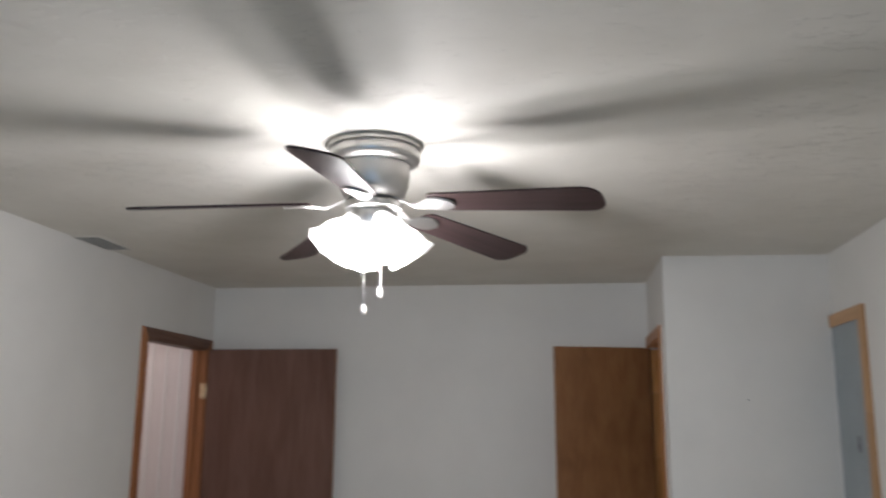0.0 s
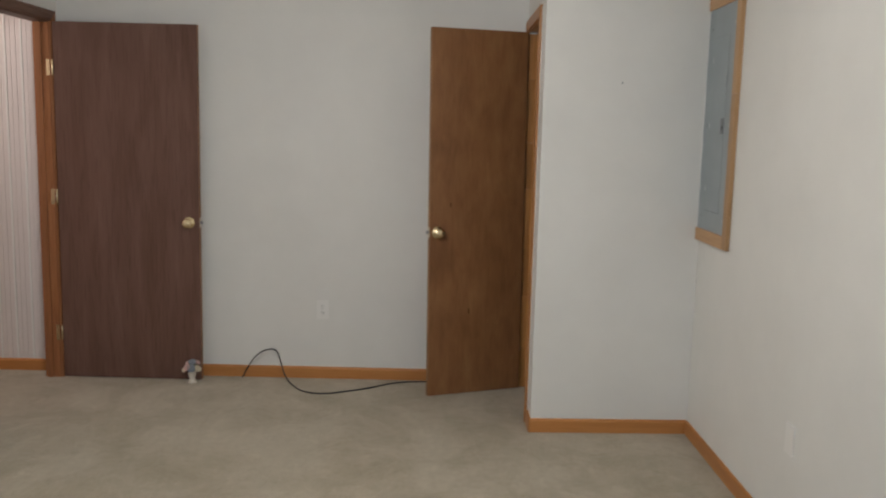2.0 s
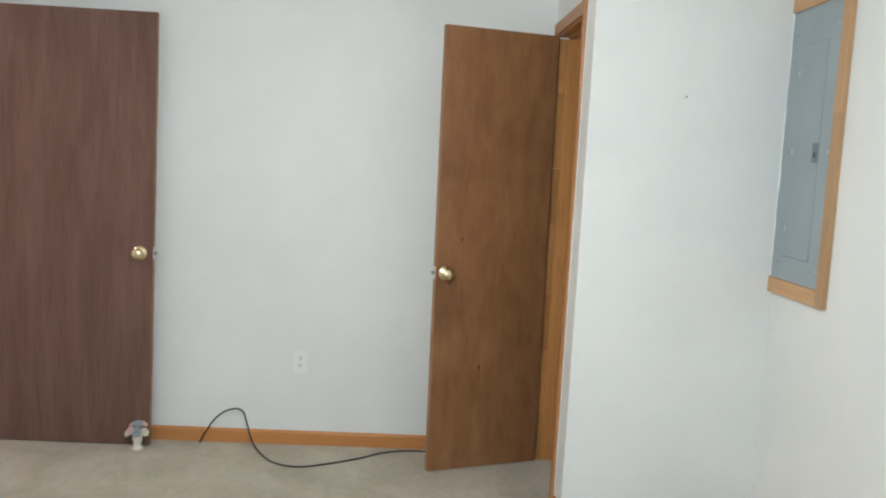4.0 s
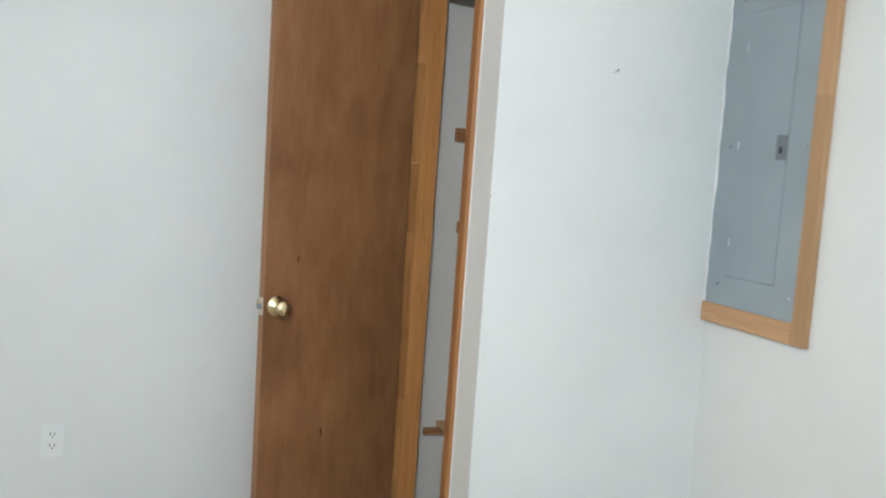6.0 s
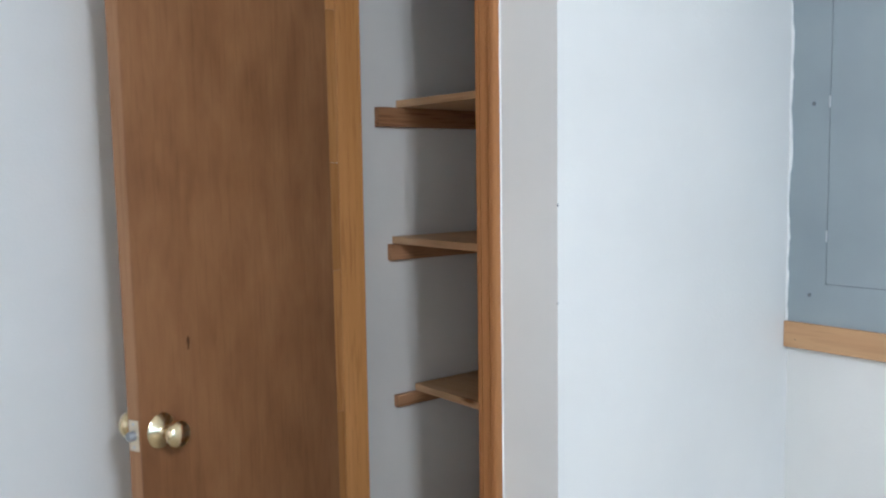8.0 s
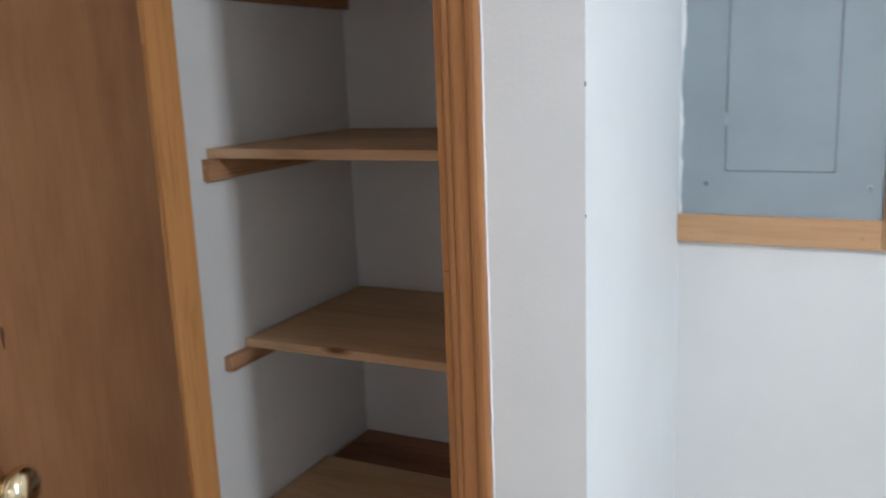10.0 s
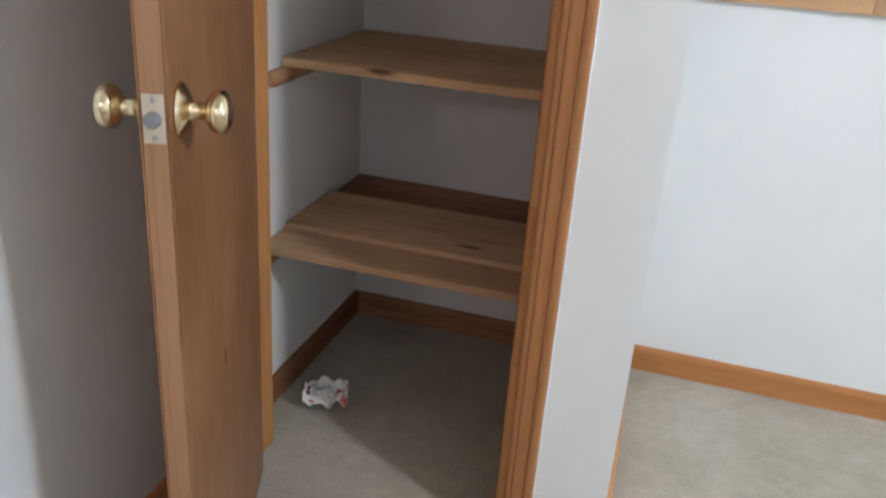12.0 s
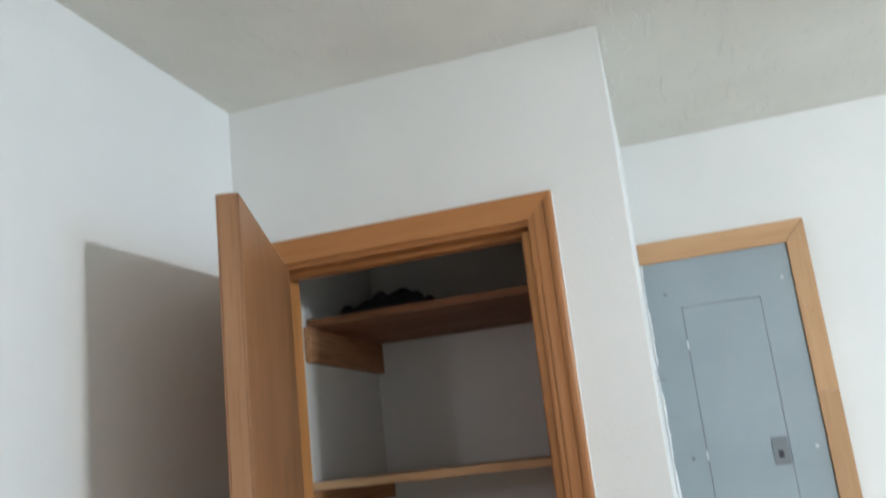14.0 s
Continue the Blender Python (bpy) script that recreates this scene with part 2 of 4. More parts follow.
DOOR_WOOD = wood("lauan_door", (0.262, 0.117, 0.046), (0.38, 0.184, 0.075), "z", 0.44, across=17, along=4.5, figure=0.36, pores=0.14, broad_across=3.4, broad_along=2.0)
DOOR_WOOD.node_tree.nodes["Principled BSDF"].inputs["Specular IOR Level"].default_value = 0.38
DOOR_DARK = wood("dark_door", (0.15, 0.082, 0.062), (0.205, 0.117, 0.09), "z", 0.5, across=17, along=1.8, figure=0.3, pores=0.2, broad_across=5.0, broad_along=0.8)
EDGE_WOOD = wood("door_edge_wood", (0.345, 0.182, 0.09), (0.41, 0.226, 0.116), "z", 0.5, pores=0.2, figure=0.3)
TRIM_DARK, TRIM_LIGHT = (0.475, 0.205, 0.066), (0.55, 0.252, 0.087)
TRIM_Z = wood("pine_trim_upright", (0.40, 0.178, 0.062), (0.485, 0.224, 0.08), "z", 0.36, coat=0.08, figure=0.14, pores=0.1)
TRIM_X = wood("pine_trim_along", TRIM_DARK, TRIM_LIGHT, "x", 0.36, coat=0.08, figure=0.14, pores=0.1)
TRIM_Y = wood("pine_trim_across", TRIM_DARK, TRIM_LIGHT, "y", 0.36, coat=0.08, figure=0.14, pores=0.1)
JAMB_Z = wood("jointed_pine_jamb", (0.47, 0.215, 0.065), (0.58, 0.285, 0.095), "z", 0.4, coat=0.08, figure=0.2, pores=0.25)
HALL_Z = wood("hall_trim_upright", (0.34, 0.14, 0.06), (0.45, 0.2, 0.088), "z", 0.4, coat=0.1, figure=0.27, pores=0.25)
HALL_HEAD = wood("hall_trim_dark", (0.165, 0.09, 0.062), (0.225, 0.128, 0.09), "y", 0.45, figure=0.27, pores=0.25)
FRAME_Z = wood("oak_frame_upright", (0.47, 0.275, 0.135), (0.58, 0.37, 0.20), "z", 0.4, figure=0.2, pores=0.12)
FRAME_Y = wood("oak_frame_across", (0.47, 0.275, 0.135), (0.58, 0.37, 0.20), "y", 0.4, figure=0.2, pores=0.12)
SHELF_WOOD = wood("pine_shelf", (0.58, 0.365, 0.19), (0.72, 0.49, 0.285), "y", 0.5, across=22, figure=0.26, pores=0.2, knots=True)
SHELF_RED = wood("reddish_board", (0.32, 0.155, 0.082), (0.44, 0.23, 0.125), "y", 0.5, across=24)
CLEAT_WOOD = wood("pine_cleat", (0.42, 0.22, 0.105), (0.58, 0.34, 0.18), "x", 0.55)
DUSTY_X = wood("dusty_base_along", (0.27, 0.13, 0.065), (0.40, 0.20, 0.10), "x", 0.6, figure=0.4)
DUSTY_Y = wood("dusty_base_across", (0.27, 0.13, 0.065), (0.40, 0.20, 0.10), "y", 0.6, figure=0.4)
BLADE_WOOD = wood("fan_blade", (0.034, 0.022, 0.022), (0.062, 0.04, 0.04), "x", 0.3, figure=0.3)

PANEL_GREY, _t, _b = material("grey_enamel", (0.30, 0.345, 0.365), 0.42)
_n = node(_t, "ShaderNodeTexNoise", Scale=420.0, Detail=2.0)
_t.links.new(coords(_t, (1, 1, 1)), _n.inputs["Vector"])
_n2 = node(_t, "ShaderNodeTexNoise", Scale=5.0, Detail=6.0)
_t.links.new(coords(_t, (1, 1, 1)), _n2.inputs["Vector"])
_t.links.new(ramp(_t, _n2.outputs["Fac"], [(0.3, (0.275, 0.315, 0.335)), (0.7, (0.32, 0.365, 0.385))]), _b.inputs["Base Color"])
bumped(_t, _b, _n.outputs["Fac"], 0.08, 0.001)
LATCH_GREY = material("grey_latch", (0.16, 0.175, 0.185), 0.45)[0]
STEEL = material("bright_steel", (0.62, 0.62, 0.62), 0.3, 1.0)[0]

BRASS, _t, _b = material("polished_brass", (0.80, 0.66, 0.42), 0.16, 1.0)
_n = node(_t, "ShaderNodeTexNoise", Scale=30.0, Detail=5.0)
_t.links.new(coords(_t, (1, 1, 1)), _n.inputs["Vector"])
_t.links.new(ramp(_t, _n.outputs["Fac"], [(0.35, (0.13, 0.13, 0.13)), (0.75, (0.3, 0.3, 0.3))]), _b.inputs["Roughness"])
BOLT_STEEL = material("dull_steel", (0.33, 0.34, 0.36), 0.45, 0.8)[0]
PALE_BRASS = material("worn_brass", (0.74, 0.66, 0.52), 0.42, 0.7)[0]
NICKEL, _t, _b = material("brushed_nickel", (0.66, 0.65, 0.63), 0.34, 1.0)
_n = node(_t, "ShaderNodeTexNoise", Scale=1.0, Detail=4.0)
_t.links.new(coords(_t, (4, 4, 260)), _n.inputs["Vector"])
_t.links.new(ramp(_t, _n.outputs["Fac"], [(0.3, (0.32, 0.32, 0.32)), (0.7, (0.42, 0.42, 0.42))]), _b.inputs["Roughness"])

GLASS_GLOW, _t, _b = material("lit_frosted_glass", (0.9, 0.9, 0.88), 0.4)
_b.inputs["Emission Color"].default_value = (1.0, 0.96, 0.90, 1)
_b.inputs["Emission Strength"].default_value = SHADE_GLOW
_clear = _t.nodes.new("ShaderNodeBsdfTransparent")
_mx = node(_t, "ShaderNodeMixShader", Fac=0.5)
_t.links.new(_b.outputs[0], _mx.inputs[1])
_t.links.new(_clear.outputs[0], _mx.inputs[2])
_t.links.new(_mx.outputs[0], _t.nodes["Material Output"].inputs["Surface"])
RUBBER = material("black_rubber", (0.018, 0.018, 0.02), 0.45)[0]
PANELLING = paint("hall_panelling", (0.80, 0.74, 0.715), grain=90, mottle=0.05)
PAPER, _t, _b = material("crumpled_paper", (0.78, 0.75, 0.72), 0.7)
_n = node(_t, "ShaderNodeTexNoise", Scale=34.0, Detail=2.0)
_t.links.new(coords(_t, (1, 1, 1)), _n.inputs["Vector"])
_t.links.new(ramp(_t, _n.outputs["Fac"], [(0.57, (0.80, 0.78, 0.75)), (0.62, (0.55, 0.12, 0.10))]), _b.inputs["Base Color"])
CLOTH, _t, _b = material("dark_cloth", (0.035, 0.036, 0.046), 0.9)
_n = node(_t, "ShaderNodeTexNoise", Scale=180.0, Detail=3.0)
_t.links.new(coords(_t, (1, 1, 1)), _n.inputs["Vector"])
bumped(_t, _b, _n.outputs["Fac"], 0.5, 0.004)
CERAMIC = paint("cream_ceramic", (0.74, 0.68, 0.58), grain=60, rough=0.3)
PETAL_PINK = paint("pink_petals", (0.60, 0.40, 0.36), grain=60)
PETAL_GREY = paint("grey_blue_petals", (0.26, 0.30, 0.34), grain=60)
PETAL_CREAM = paint("cream_petals", (0.68, 0.60, 0.44), grain=60)
LEAF = paint("dull_leaves", (0.12, 0.14, 0.13), grain=60)
GLASS = bpy.data.materials.new("window_glass")
GLASS.use_nodes = True
GLASS.node_tree.nodes["Principled BSDF"].inputs["Transmission Weight"].default_value = 1.0
GLASS.node_tree.nodes["Principled BSDF"].inputs["Roughness"].default_value = 0.02

# ---- the place ----
def structure(ob, label, category):
    return tagged(ob, label, category, kind="structure")


T = 0.12
structure(part("floor", box(-4.2, RIGHT + T, BACK - T, 0.2, -0.12, 0.0), CARPET), "worn beige cut-pile carpet with faint traffic stains", "floor")
structure(part("ceiling", box(-4.2, RIGHT + T, BACK - T, 0.2, CEIL, CEIL + 0.1), CEILING_MAT), "off-white ceiling with a knocked-down plaster texture", "ceiling")
structure(part("wall_north", box(LEFT - T, RIGHT + T, 0.0, T, 0.0, CEIL), WALL), "plain off-white painted drywall behind the two open doors", "wall")
structure(part("wall_east", box(RIGHT, RIGHT + T, BACK, 0.0, 0.0, CEIL), WALL), "off-white painted wall with the breaker panel set in it", "wall")
WEST_T = 0.09
wall_west = structure(part("wall_west", wall_with_hole("y", LEFT, -WEST_T, BACK - 0.02, 0.0, (-0.865, -0.085, 0.0, 2.07)), WALL), "off-white painted wall with a doorway to the hall", "wall")
structure(part("wall_south", wall_with_hole("x", BACK, -T, -4.2, RIGHT + T, (-1.7, -0.2, 0.88, 2.12)), WALL), "off-white painted wall with the window", "wall")
_bm = box(0.0, RIGHT, BUMP, BUMP + 0.1, 0.0, CEIL)
for _v in _bm.verts:
    if _v.co.x > 0.4 and _v.co.y < BUMP + 0.05:
        _v.co.y = BUMP_IN
structure(part("wall_closet_front", _bm, WALL), "off-white painted front of the built-in closet", "wall")
structure(part("wall_closet_side", wall_with_hole("y", 0.0, 0.11, BUMP + 0.1, 0.0, (-0.67, -0.07, 0.0, 2.083)), WALL), "off-white painted closet wall with a narrow doorway", "wall")
structure(part("wall_closet_inner", box(0.11, CLOSET_BACK, CLOSET_SIDE, 0.0, 0.0, CEIL), WALL_CLOSET), "dull white painted side wall inside the closet", "wall")
structure(part("wall_closet_back", box(CLOSET_BACK, RIGHT, BUMP + 0.1, 0.0, 0.0, CEIL), WALL_CLOSET), "dull white painted back wall inside the closet", "wall")
TURN_WEST = Matrix.Translation((LEFT, 0, 0)) @ pose(0, 0, 0, 0, 0, -1.0) @ Matrix.Translation((-LEFT, 0, 0))
wall_west.matrix_basis = TURN_WEST
# the hall beyond the open door
structure(part("wall_hall_west", box(-4.2, -4.08, -1.5, 0.05, 0.0, CEIL), PANELLING), "pale panelled wall at the hall's far side", "wall")
structure(part("wall_hall_south", box(-4.08, LEFT - T, -1.5, -1.38, 0.0, CEIL), PANELLING), "pale panelled wall across the hall", "wall")
hall_wall = structure(part("wall_hall_north", box(-4.08, LEFT - T, 0.045, 0.15, 0.0, CEIL), PANELLING), "pale pinkish hall wall clad in ribbed vertical boards", "wall")
_x = LEFT - T - 0.055
_rib = bpy.data.meshes.new("rib")
_bm = box(-0.0455, 0.0455, -0.009, 0.0, 0.07, CEIL, 0.001)
for _k in (-1, 0, 1):
    box(-0.0135 + 0.0305 * _k, 0.0135 + 0.0305 * _k, -0.012, -0.009, 0.07, CEIL, 0.0014, _bm)
_bm.to_mesh(_rib)
_bm.free()
_rib.materials.append(PANELLING)
_bead = bpy.data.meshes.new("batten")
_bm = box(-0.006, 0.006, -0.017, 0.0, 0.07, CEIL, 0.003)
_bm.to_mesh(_bead)
_bm.free()
_bead.materials.append(WHITE_PLASTIC)
while _x > -4.0:
    _ob = new("board", _rib)
    _ob.parent, _ob.location = hall_wall, (_x, 0.045, 0.0)
    _bd = new("batten", _bead)
    _bd.parent, _bd.location = hall_wall, (_x + 0.0475, 0.045, 0.0)
    _x -= 0.095


def base_run(axis, lo, hi, at, out, label="orange-stained pine baseboard along the carpet", h=0.07, mat=None):
    """A baseboard with an eased top edge, its back on the wall."""
    t = 0.012
    outline = [(0, 0), (t, 0), (t, h - 0.012), (t * 0.7, h - 0.003), (0.003, h), (0, h)]
    bm = extruded(outline, hi - lo)
    if axis == "y":
        m = Matrix.Translation((at, lo, 0)) @ (Matrix.Identity(4) if out > 0 else Matrix.Scale(-1, 4, (1, 0, 0)))
    else:
        m = Matrix.Translation((lo, at, 0)) @ Matrix(((0, 1, 0, 0), (out, 0, 0, 0), (0, 0, 1, 0), (0, 0, 0, 1)))
    bmesh.ops.transform(bm, matrix=m, verts=bm.verts)
    bmesh.ops.recalc_face_normals(bm, faces=bm.faces)
    ob = part("baseboard", bm, mat or (TRIM_X if axis == "x" else TRIM_Y))
    return structure(ob, label, "baseboard")


base_run("x", LEFT + 0.02, -0.03, 0.0, -1)
_ob = base_run("x", 0.0, RIGHT - 0.002, 0.0, -1)
_ob.matrix_basis = pose(0.0, BUMP, 0, 0, 0, math.degrees(math.atan2(BUMP_IN - BUMP, RIGHT)))
base_run("y", BUMP - 0.012, -0.722, 0.0, -1, "short piece of orange pine baseboard by the closet casing")
base_run("y", BACK, BUMP_IN - 0.012, RIGHT, -1)
base_run("y", BACK, -0.915, LEFT, 1).matrix_basis = TURN_WEST
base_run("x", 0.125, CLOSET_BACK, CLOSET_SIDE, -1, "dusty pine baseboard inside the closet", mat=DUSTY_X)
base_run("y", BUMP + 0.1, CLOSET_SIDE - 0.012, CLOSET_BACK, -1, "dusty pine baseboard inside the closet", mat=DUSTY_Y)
base_run("x", -4.08, LEFT - T, 0.033, -1, "orange-stained baseboard in the hall")


def casing_profile(width, thick):
    """Moulded casing in section: a narrow inner bead, a shallow cove between two grooves, a rounded outer edge."""
    w, t = width, thick
    return [(0, 0), (0, t * 0.6), (w * 0.04, t * 0.76), (w * 0.12, t * 0.8), (w * 0.222, t * 0.8), (w * 0.235, t * 0.56), (w * 0.248, t * 0.82),
            (w * 0.33, t * 0.86), (w * 0.42, t * 0.84), (w * 0.5, t * 0.84), (w * 0.58, t * 0.86), (w * 0.667, t * 0.92), (w * 0.68, t * 0.64), (w * 0.693, t * 0.94),
            (w * 0.80, t * 1.0), (w * 0.92, t * 0.97), (w * 0.98, t * 0.85), (w, t * 0.65), (w, 0)]


def casing_strip(name, m, length, width, thick, mat, parent, label="", cut0=0.0, cut1=0.0, flat=False):
    """A moulded strip: width along local x from the opening outward, thickness along local y, length along local z; cut0 and cut1 mitre its ends."""
    w, t = width, thick
    prof = [(0, 0), (0, t * 0.6), (w * 0.05, t * 0.76), (w * 0.4, t * 0.84), (w * 0.75, t * 0.96), (w * 0.93, t), (w * 0.98, t * 0.9), (w, t * 0.7), (w, 0)] if flat else casing_profile(w, t)
    bm = bmesh.new()
    a = [bm.verts.new((x, y, cut0 * x)) for x, y in prof]
    b = [bm.verts.new((x, y, length + cut1 * x)) for x, y in prof]
    for i in range(len(prof)):
        j = (i + 1) % len(prof)
        bm.faces.new((a[i], a[j], b[j], b[i]))
    bm.faces.new(a[::-1])
    bm.faces.new(b)
    bmesh.ops.transform(bm, matrix=m, verts=bm.verts)
    bmesh.ops.recalc_face_normals(bm, faces=bm.faces)
    return part(name, bm, mat, parent, label)


# closet doorway: jambs of finger-jointed pine, stops, moulded casing
CW = 0.055
D0, D1, DTOP = -0.647, -0.092, 2.064
frame_closet = structure(new("door_1"), "narrow closet doorway trimmed in orange-stained pine", "doorway")
for name, y0, y1, cuts in (("hinge_jamb", D1, D1 + 0.021, (0.0, 0.24, 0.55, 0.83, 1.18, 1.44, 1.80, 2.05)), ("latch_jamb", D0 - 0.021, D0, (0.0, 0.4, 0.71, 1.10, 1.36, 1.69, 2.05))):
    for a, b in zip(cuts, cuts[1:]):
        part(name, box(0.0, 0.11, y0, y1, a + 0.0004, b - 0.0004, 0.0006), JAMB_Z, frame_closet)
part("head_jamb", box(0.0, 0.11, D0 - 0.021, D1 + 0.021, DTOP - 0.004, DTOP + 0.017), TRIM_Y, frame_closet)
part("stop", box(0.042, 0.11, D1 - 0.0045, D1, 0.0, DTOP - 0.004, 0.0015), JAMB_Z, frame_closet)
part("stop", box(0.042, 0.076, D0, D0 + 0.011, 0.0, DTOP - 0.004, 0.002), TRIM_Z, frame_closet)
part("stop", box(0.042, 0.076, D0 + 0.011, D1 - 0.0045, DTOP - 0.015, DTOP - 0.004, 0.002), TRIM_Y, frame_closet)
# side casings: local x runs away from the opening, local y out into the room (towards -x)
into_room = Matrix(((0, -1, 0, 0), (-1, 0, 0, 0), (0, 0, 1, 0), (0, 0, 0, 1)))
casing_strip("side_casing", Matrix.Translation((-0.0005, D0 - 0.015, 0)) @ into_room, DTOP + 0.004, CW, 0.017, TRIM_Z, frame_closet, cut1=1.0)
into_room_far = Matrix(((0, -1, 0, 0), (1, 0, 0, 0), (0, 0, 1, 0), (0, 0, 0, 1)))
casing_strip("side_casing", Matrix.Translation((-0.0005, D1 + 0.004, 0)) @ into_room_far, DTOP + 0.004, CW, 0.017, TRIM_Z, frame_closet, cut1=1.0)
head_m = Matrix(((0, -1, 0, 0), (0, 0, 1, 0), (1, 0, 0, 0), (0, 0, 0, 1)))
casing_strip("head_casing", Matrix.Translation((-0.0005, D0 - 0.015, DTOP + 0.004)) @ head_m, D1 - D0 + 0.019, CW, 0.017, TRIM_Y, frame_closet, cut0=-1.0, cut1=1.0, flat=True)
part("strike_plate", box(0.012, 0.04, D0 - 0.0005, D0 + 0.0012, 0.92, 0.978, 0.0004), BRASS, frame_closet, "brass strike plate")
# filled brad holes down the near casing
for _z in (0.42, 0.86, 1.09, 1.31, 1.52, 1.96, 2.02):
    _bm = lathe([(0.0, 0.0), (0.0014, 0.0), (0.0014, 0.0006), (0.0, 0.0007)], 10)
    bmesh.ops.transform(_bm, matrix=pose(-0.0140, D0 - 0.015 - CW * (0.62 if _z < 1.9 else 0.55), _z, 0, -90, 0), verts=_bm.verts)
    part("brad_hole", _bm, DARK, frame_closet, "dark filled brad hole")


def ragged_strip(name, length, width, wobble, thick, mat, seed, m, label):
    """A smeared bead of filler with an uneven edge, length along local z, width along local x."""
    rnd = random.Random(seed)
    bm = bmesh.new()
    n = int(length / 0.012)
    left, right, front = [], [], []
    for i in range(n + 1):
        z = length * i / n
        w = width + wobble * (noise.noise((z * 9.0, seed, 0.0)) + 0.6 * noise.noise((z * 40.0, seed, 3.0)) + 0.2 * rnd.uniform(-1, 1))
        w = max(w, 0.0008)
        left.append(bm.verts.new((0, 0, z)))
        front.append(bm.verts.new((w * 0.45, thick, z)))
        right.append(bm.verts.new((w, 0, z)))
    for i in range(n):
        bm.faces.new((left[i], front[i], front[i + 1], left[i + 1]))
        bm.faces.new((front[i], right[i], right[i + 1], front[i + 1]))
        bm.faces.new((right[i], left[i], left[i + 1], right[i + 1]))
    bmesh.ops.transform(bm, matrix=m, verts=bm.verts)
    bmesh.ops.recalc_face_normals(bm, faces=bm.faces)
    return structure(smooth(part(name, bm, mat), 60), label, "trim")


ragged_strip("trim_caulk", 2.11, 0.002, 0.0022, 0.003, CAULK, 3, Matrix.Translation((-0.0008, D0 - CW - 0.0145, 0.005)) @ into_room, "smeared white caulk along the closet casing")

# hall doorway
frame_hall = structure(new("door_2"), "doorway to the hall trimmed in orange-brown stained pine", "doorway")
frame_hall.matrix_basis = TURN_WEST
H0, H1 = -0.845, -0.105
part("hinge_jamb", box(LEFT - WEST_T, LEFT, H1, H1 + 0.02, 0, 2.05, 0.001), HALL_Z, frame_hall)
part("latch_jamb", box(LEFT - WEST_T, LEFT, H0 - 0.02, H0, 0, 2.05, 0.001), HALL_Z, frame_hall)
part("head_jamb", box(LEFT - WEST_T, LEFT, H0 - 0.02, H1 + 0.02, 2.05, 2.07, 0.001), HALL_HEAD, frame_hall)
part("stop", box(LEFT - 0.072, LEFT - 0.04, H1 - 0.011, H1, 0, 2.05, 0.002), HALL_Z, frame_hall)
part("stop", box(LEFT - 0.072, LEFT - 0.04, H0, H0 + 0.011, 0, 2.05, 0.002), HALL_Z, frame_hall)
out_near = Matrix(((0, 1, 0, 0), (-1, 0, 0, 0), (0, 0, 1, 0), (0, 0, 0, 1)))
out_far = Matrix(((0, 1, 0, 0), (1, 0, 0, 0), (0, 0, 1, 0), (0, 0, 0, 1)))
casing_strip("side_casing", Matrix.Translation((LEFT + 0.0005, H0 - 0.005, 0)) @ out_near, 2.056, 0.06, 0.017, HALL_Z, frame_hall, cut1=1.0)
casing_strip("side_casing", Matrix.Translation((LEFT + 0.0005, H1 + 0.005, 0)) @ out_far, 2.056, 0.06, 0.017, HALL_Z, frame_hall, cut1=1.0)
head_hall = Matrix(((0, 1, 0, 0), (0, 0, 1, 0), (1, 0, 0, 0), (0, 0, 0, 1)))
casing_strip("head_casing", Matrix.Translation((LEFT + 0.0005, H0 - 0.005, 2.056)) @ head_hall, H1 - H0 + 0.01, 0.06, 0.017, HALL_HEAD, frame_hall, cut0=-1.0, cut1=1.0)

for _z in (0.27, 1.07, 1.80):
    part("hinge_leaf", box(LEFT - 0.018, LEFT + 0.002, H1 - 0.0018, H1 - 0.0002, _z - 0.045, _z + 0.045, 0.0004), BRASS, frame_hall, "brass hinge leaf")

# the window behind the walk
window = structure(new("window_1"), "white-framed window that lets in cool daylight", "window")
for a, b, c, d in ((-1.7, -1.65, 0.88, 2.12), (-0.25, -0.2, 0.88, 2.12), (-1.65, -0.25, 2.07, 2.12), (-1.65, -0.25, 0.88, 0.93), (-1.65, -0.25, 1.48, 1.52)):
    part("window_frame", box(a, b, BACK - 0.11, BACK - 0.07, c, d, 0.003), WHITE_PLASTIC, window)
for a, b in ((0.93, 1.48), (1.52, 2.07)):
    _p = part("pane", box(-1.65, -0.25, BACK - 0.094, BACK - 0.09, a, b), GLASS, window)
    _p.visible_shadow = False
part("window_sill", box(-1.74, -0.16, BACK, BACK + 0.05, 0.855, 0.88, 0.004), WHITE_PLASTIC, window)


# ---- doors ----
KNOB = [(0.0, 0.0), (0.033, 0.0), (0.0338, 0.003), (0.031, 0.006), (0.027, 0.0075), (0.024, 0.0105), (0.014, 0.013), (0.0112, 0.016), (0.0108, 0.029), (0.0145, 0.033),
        (0.0215, 0.0365), (0.0258, 0.042), (0.0272, 0.048), (0.0258, 0.054), (0.0205, 0.0588), (0.011, 0.0612), (0.0, 0.062)]


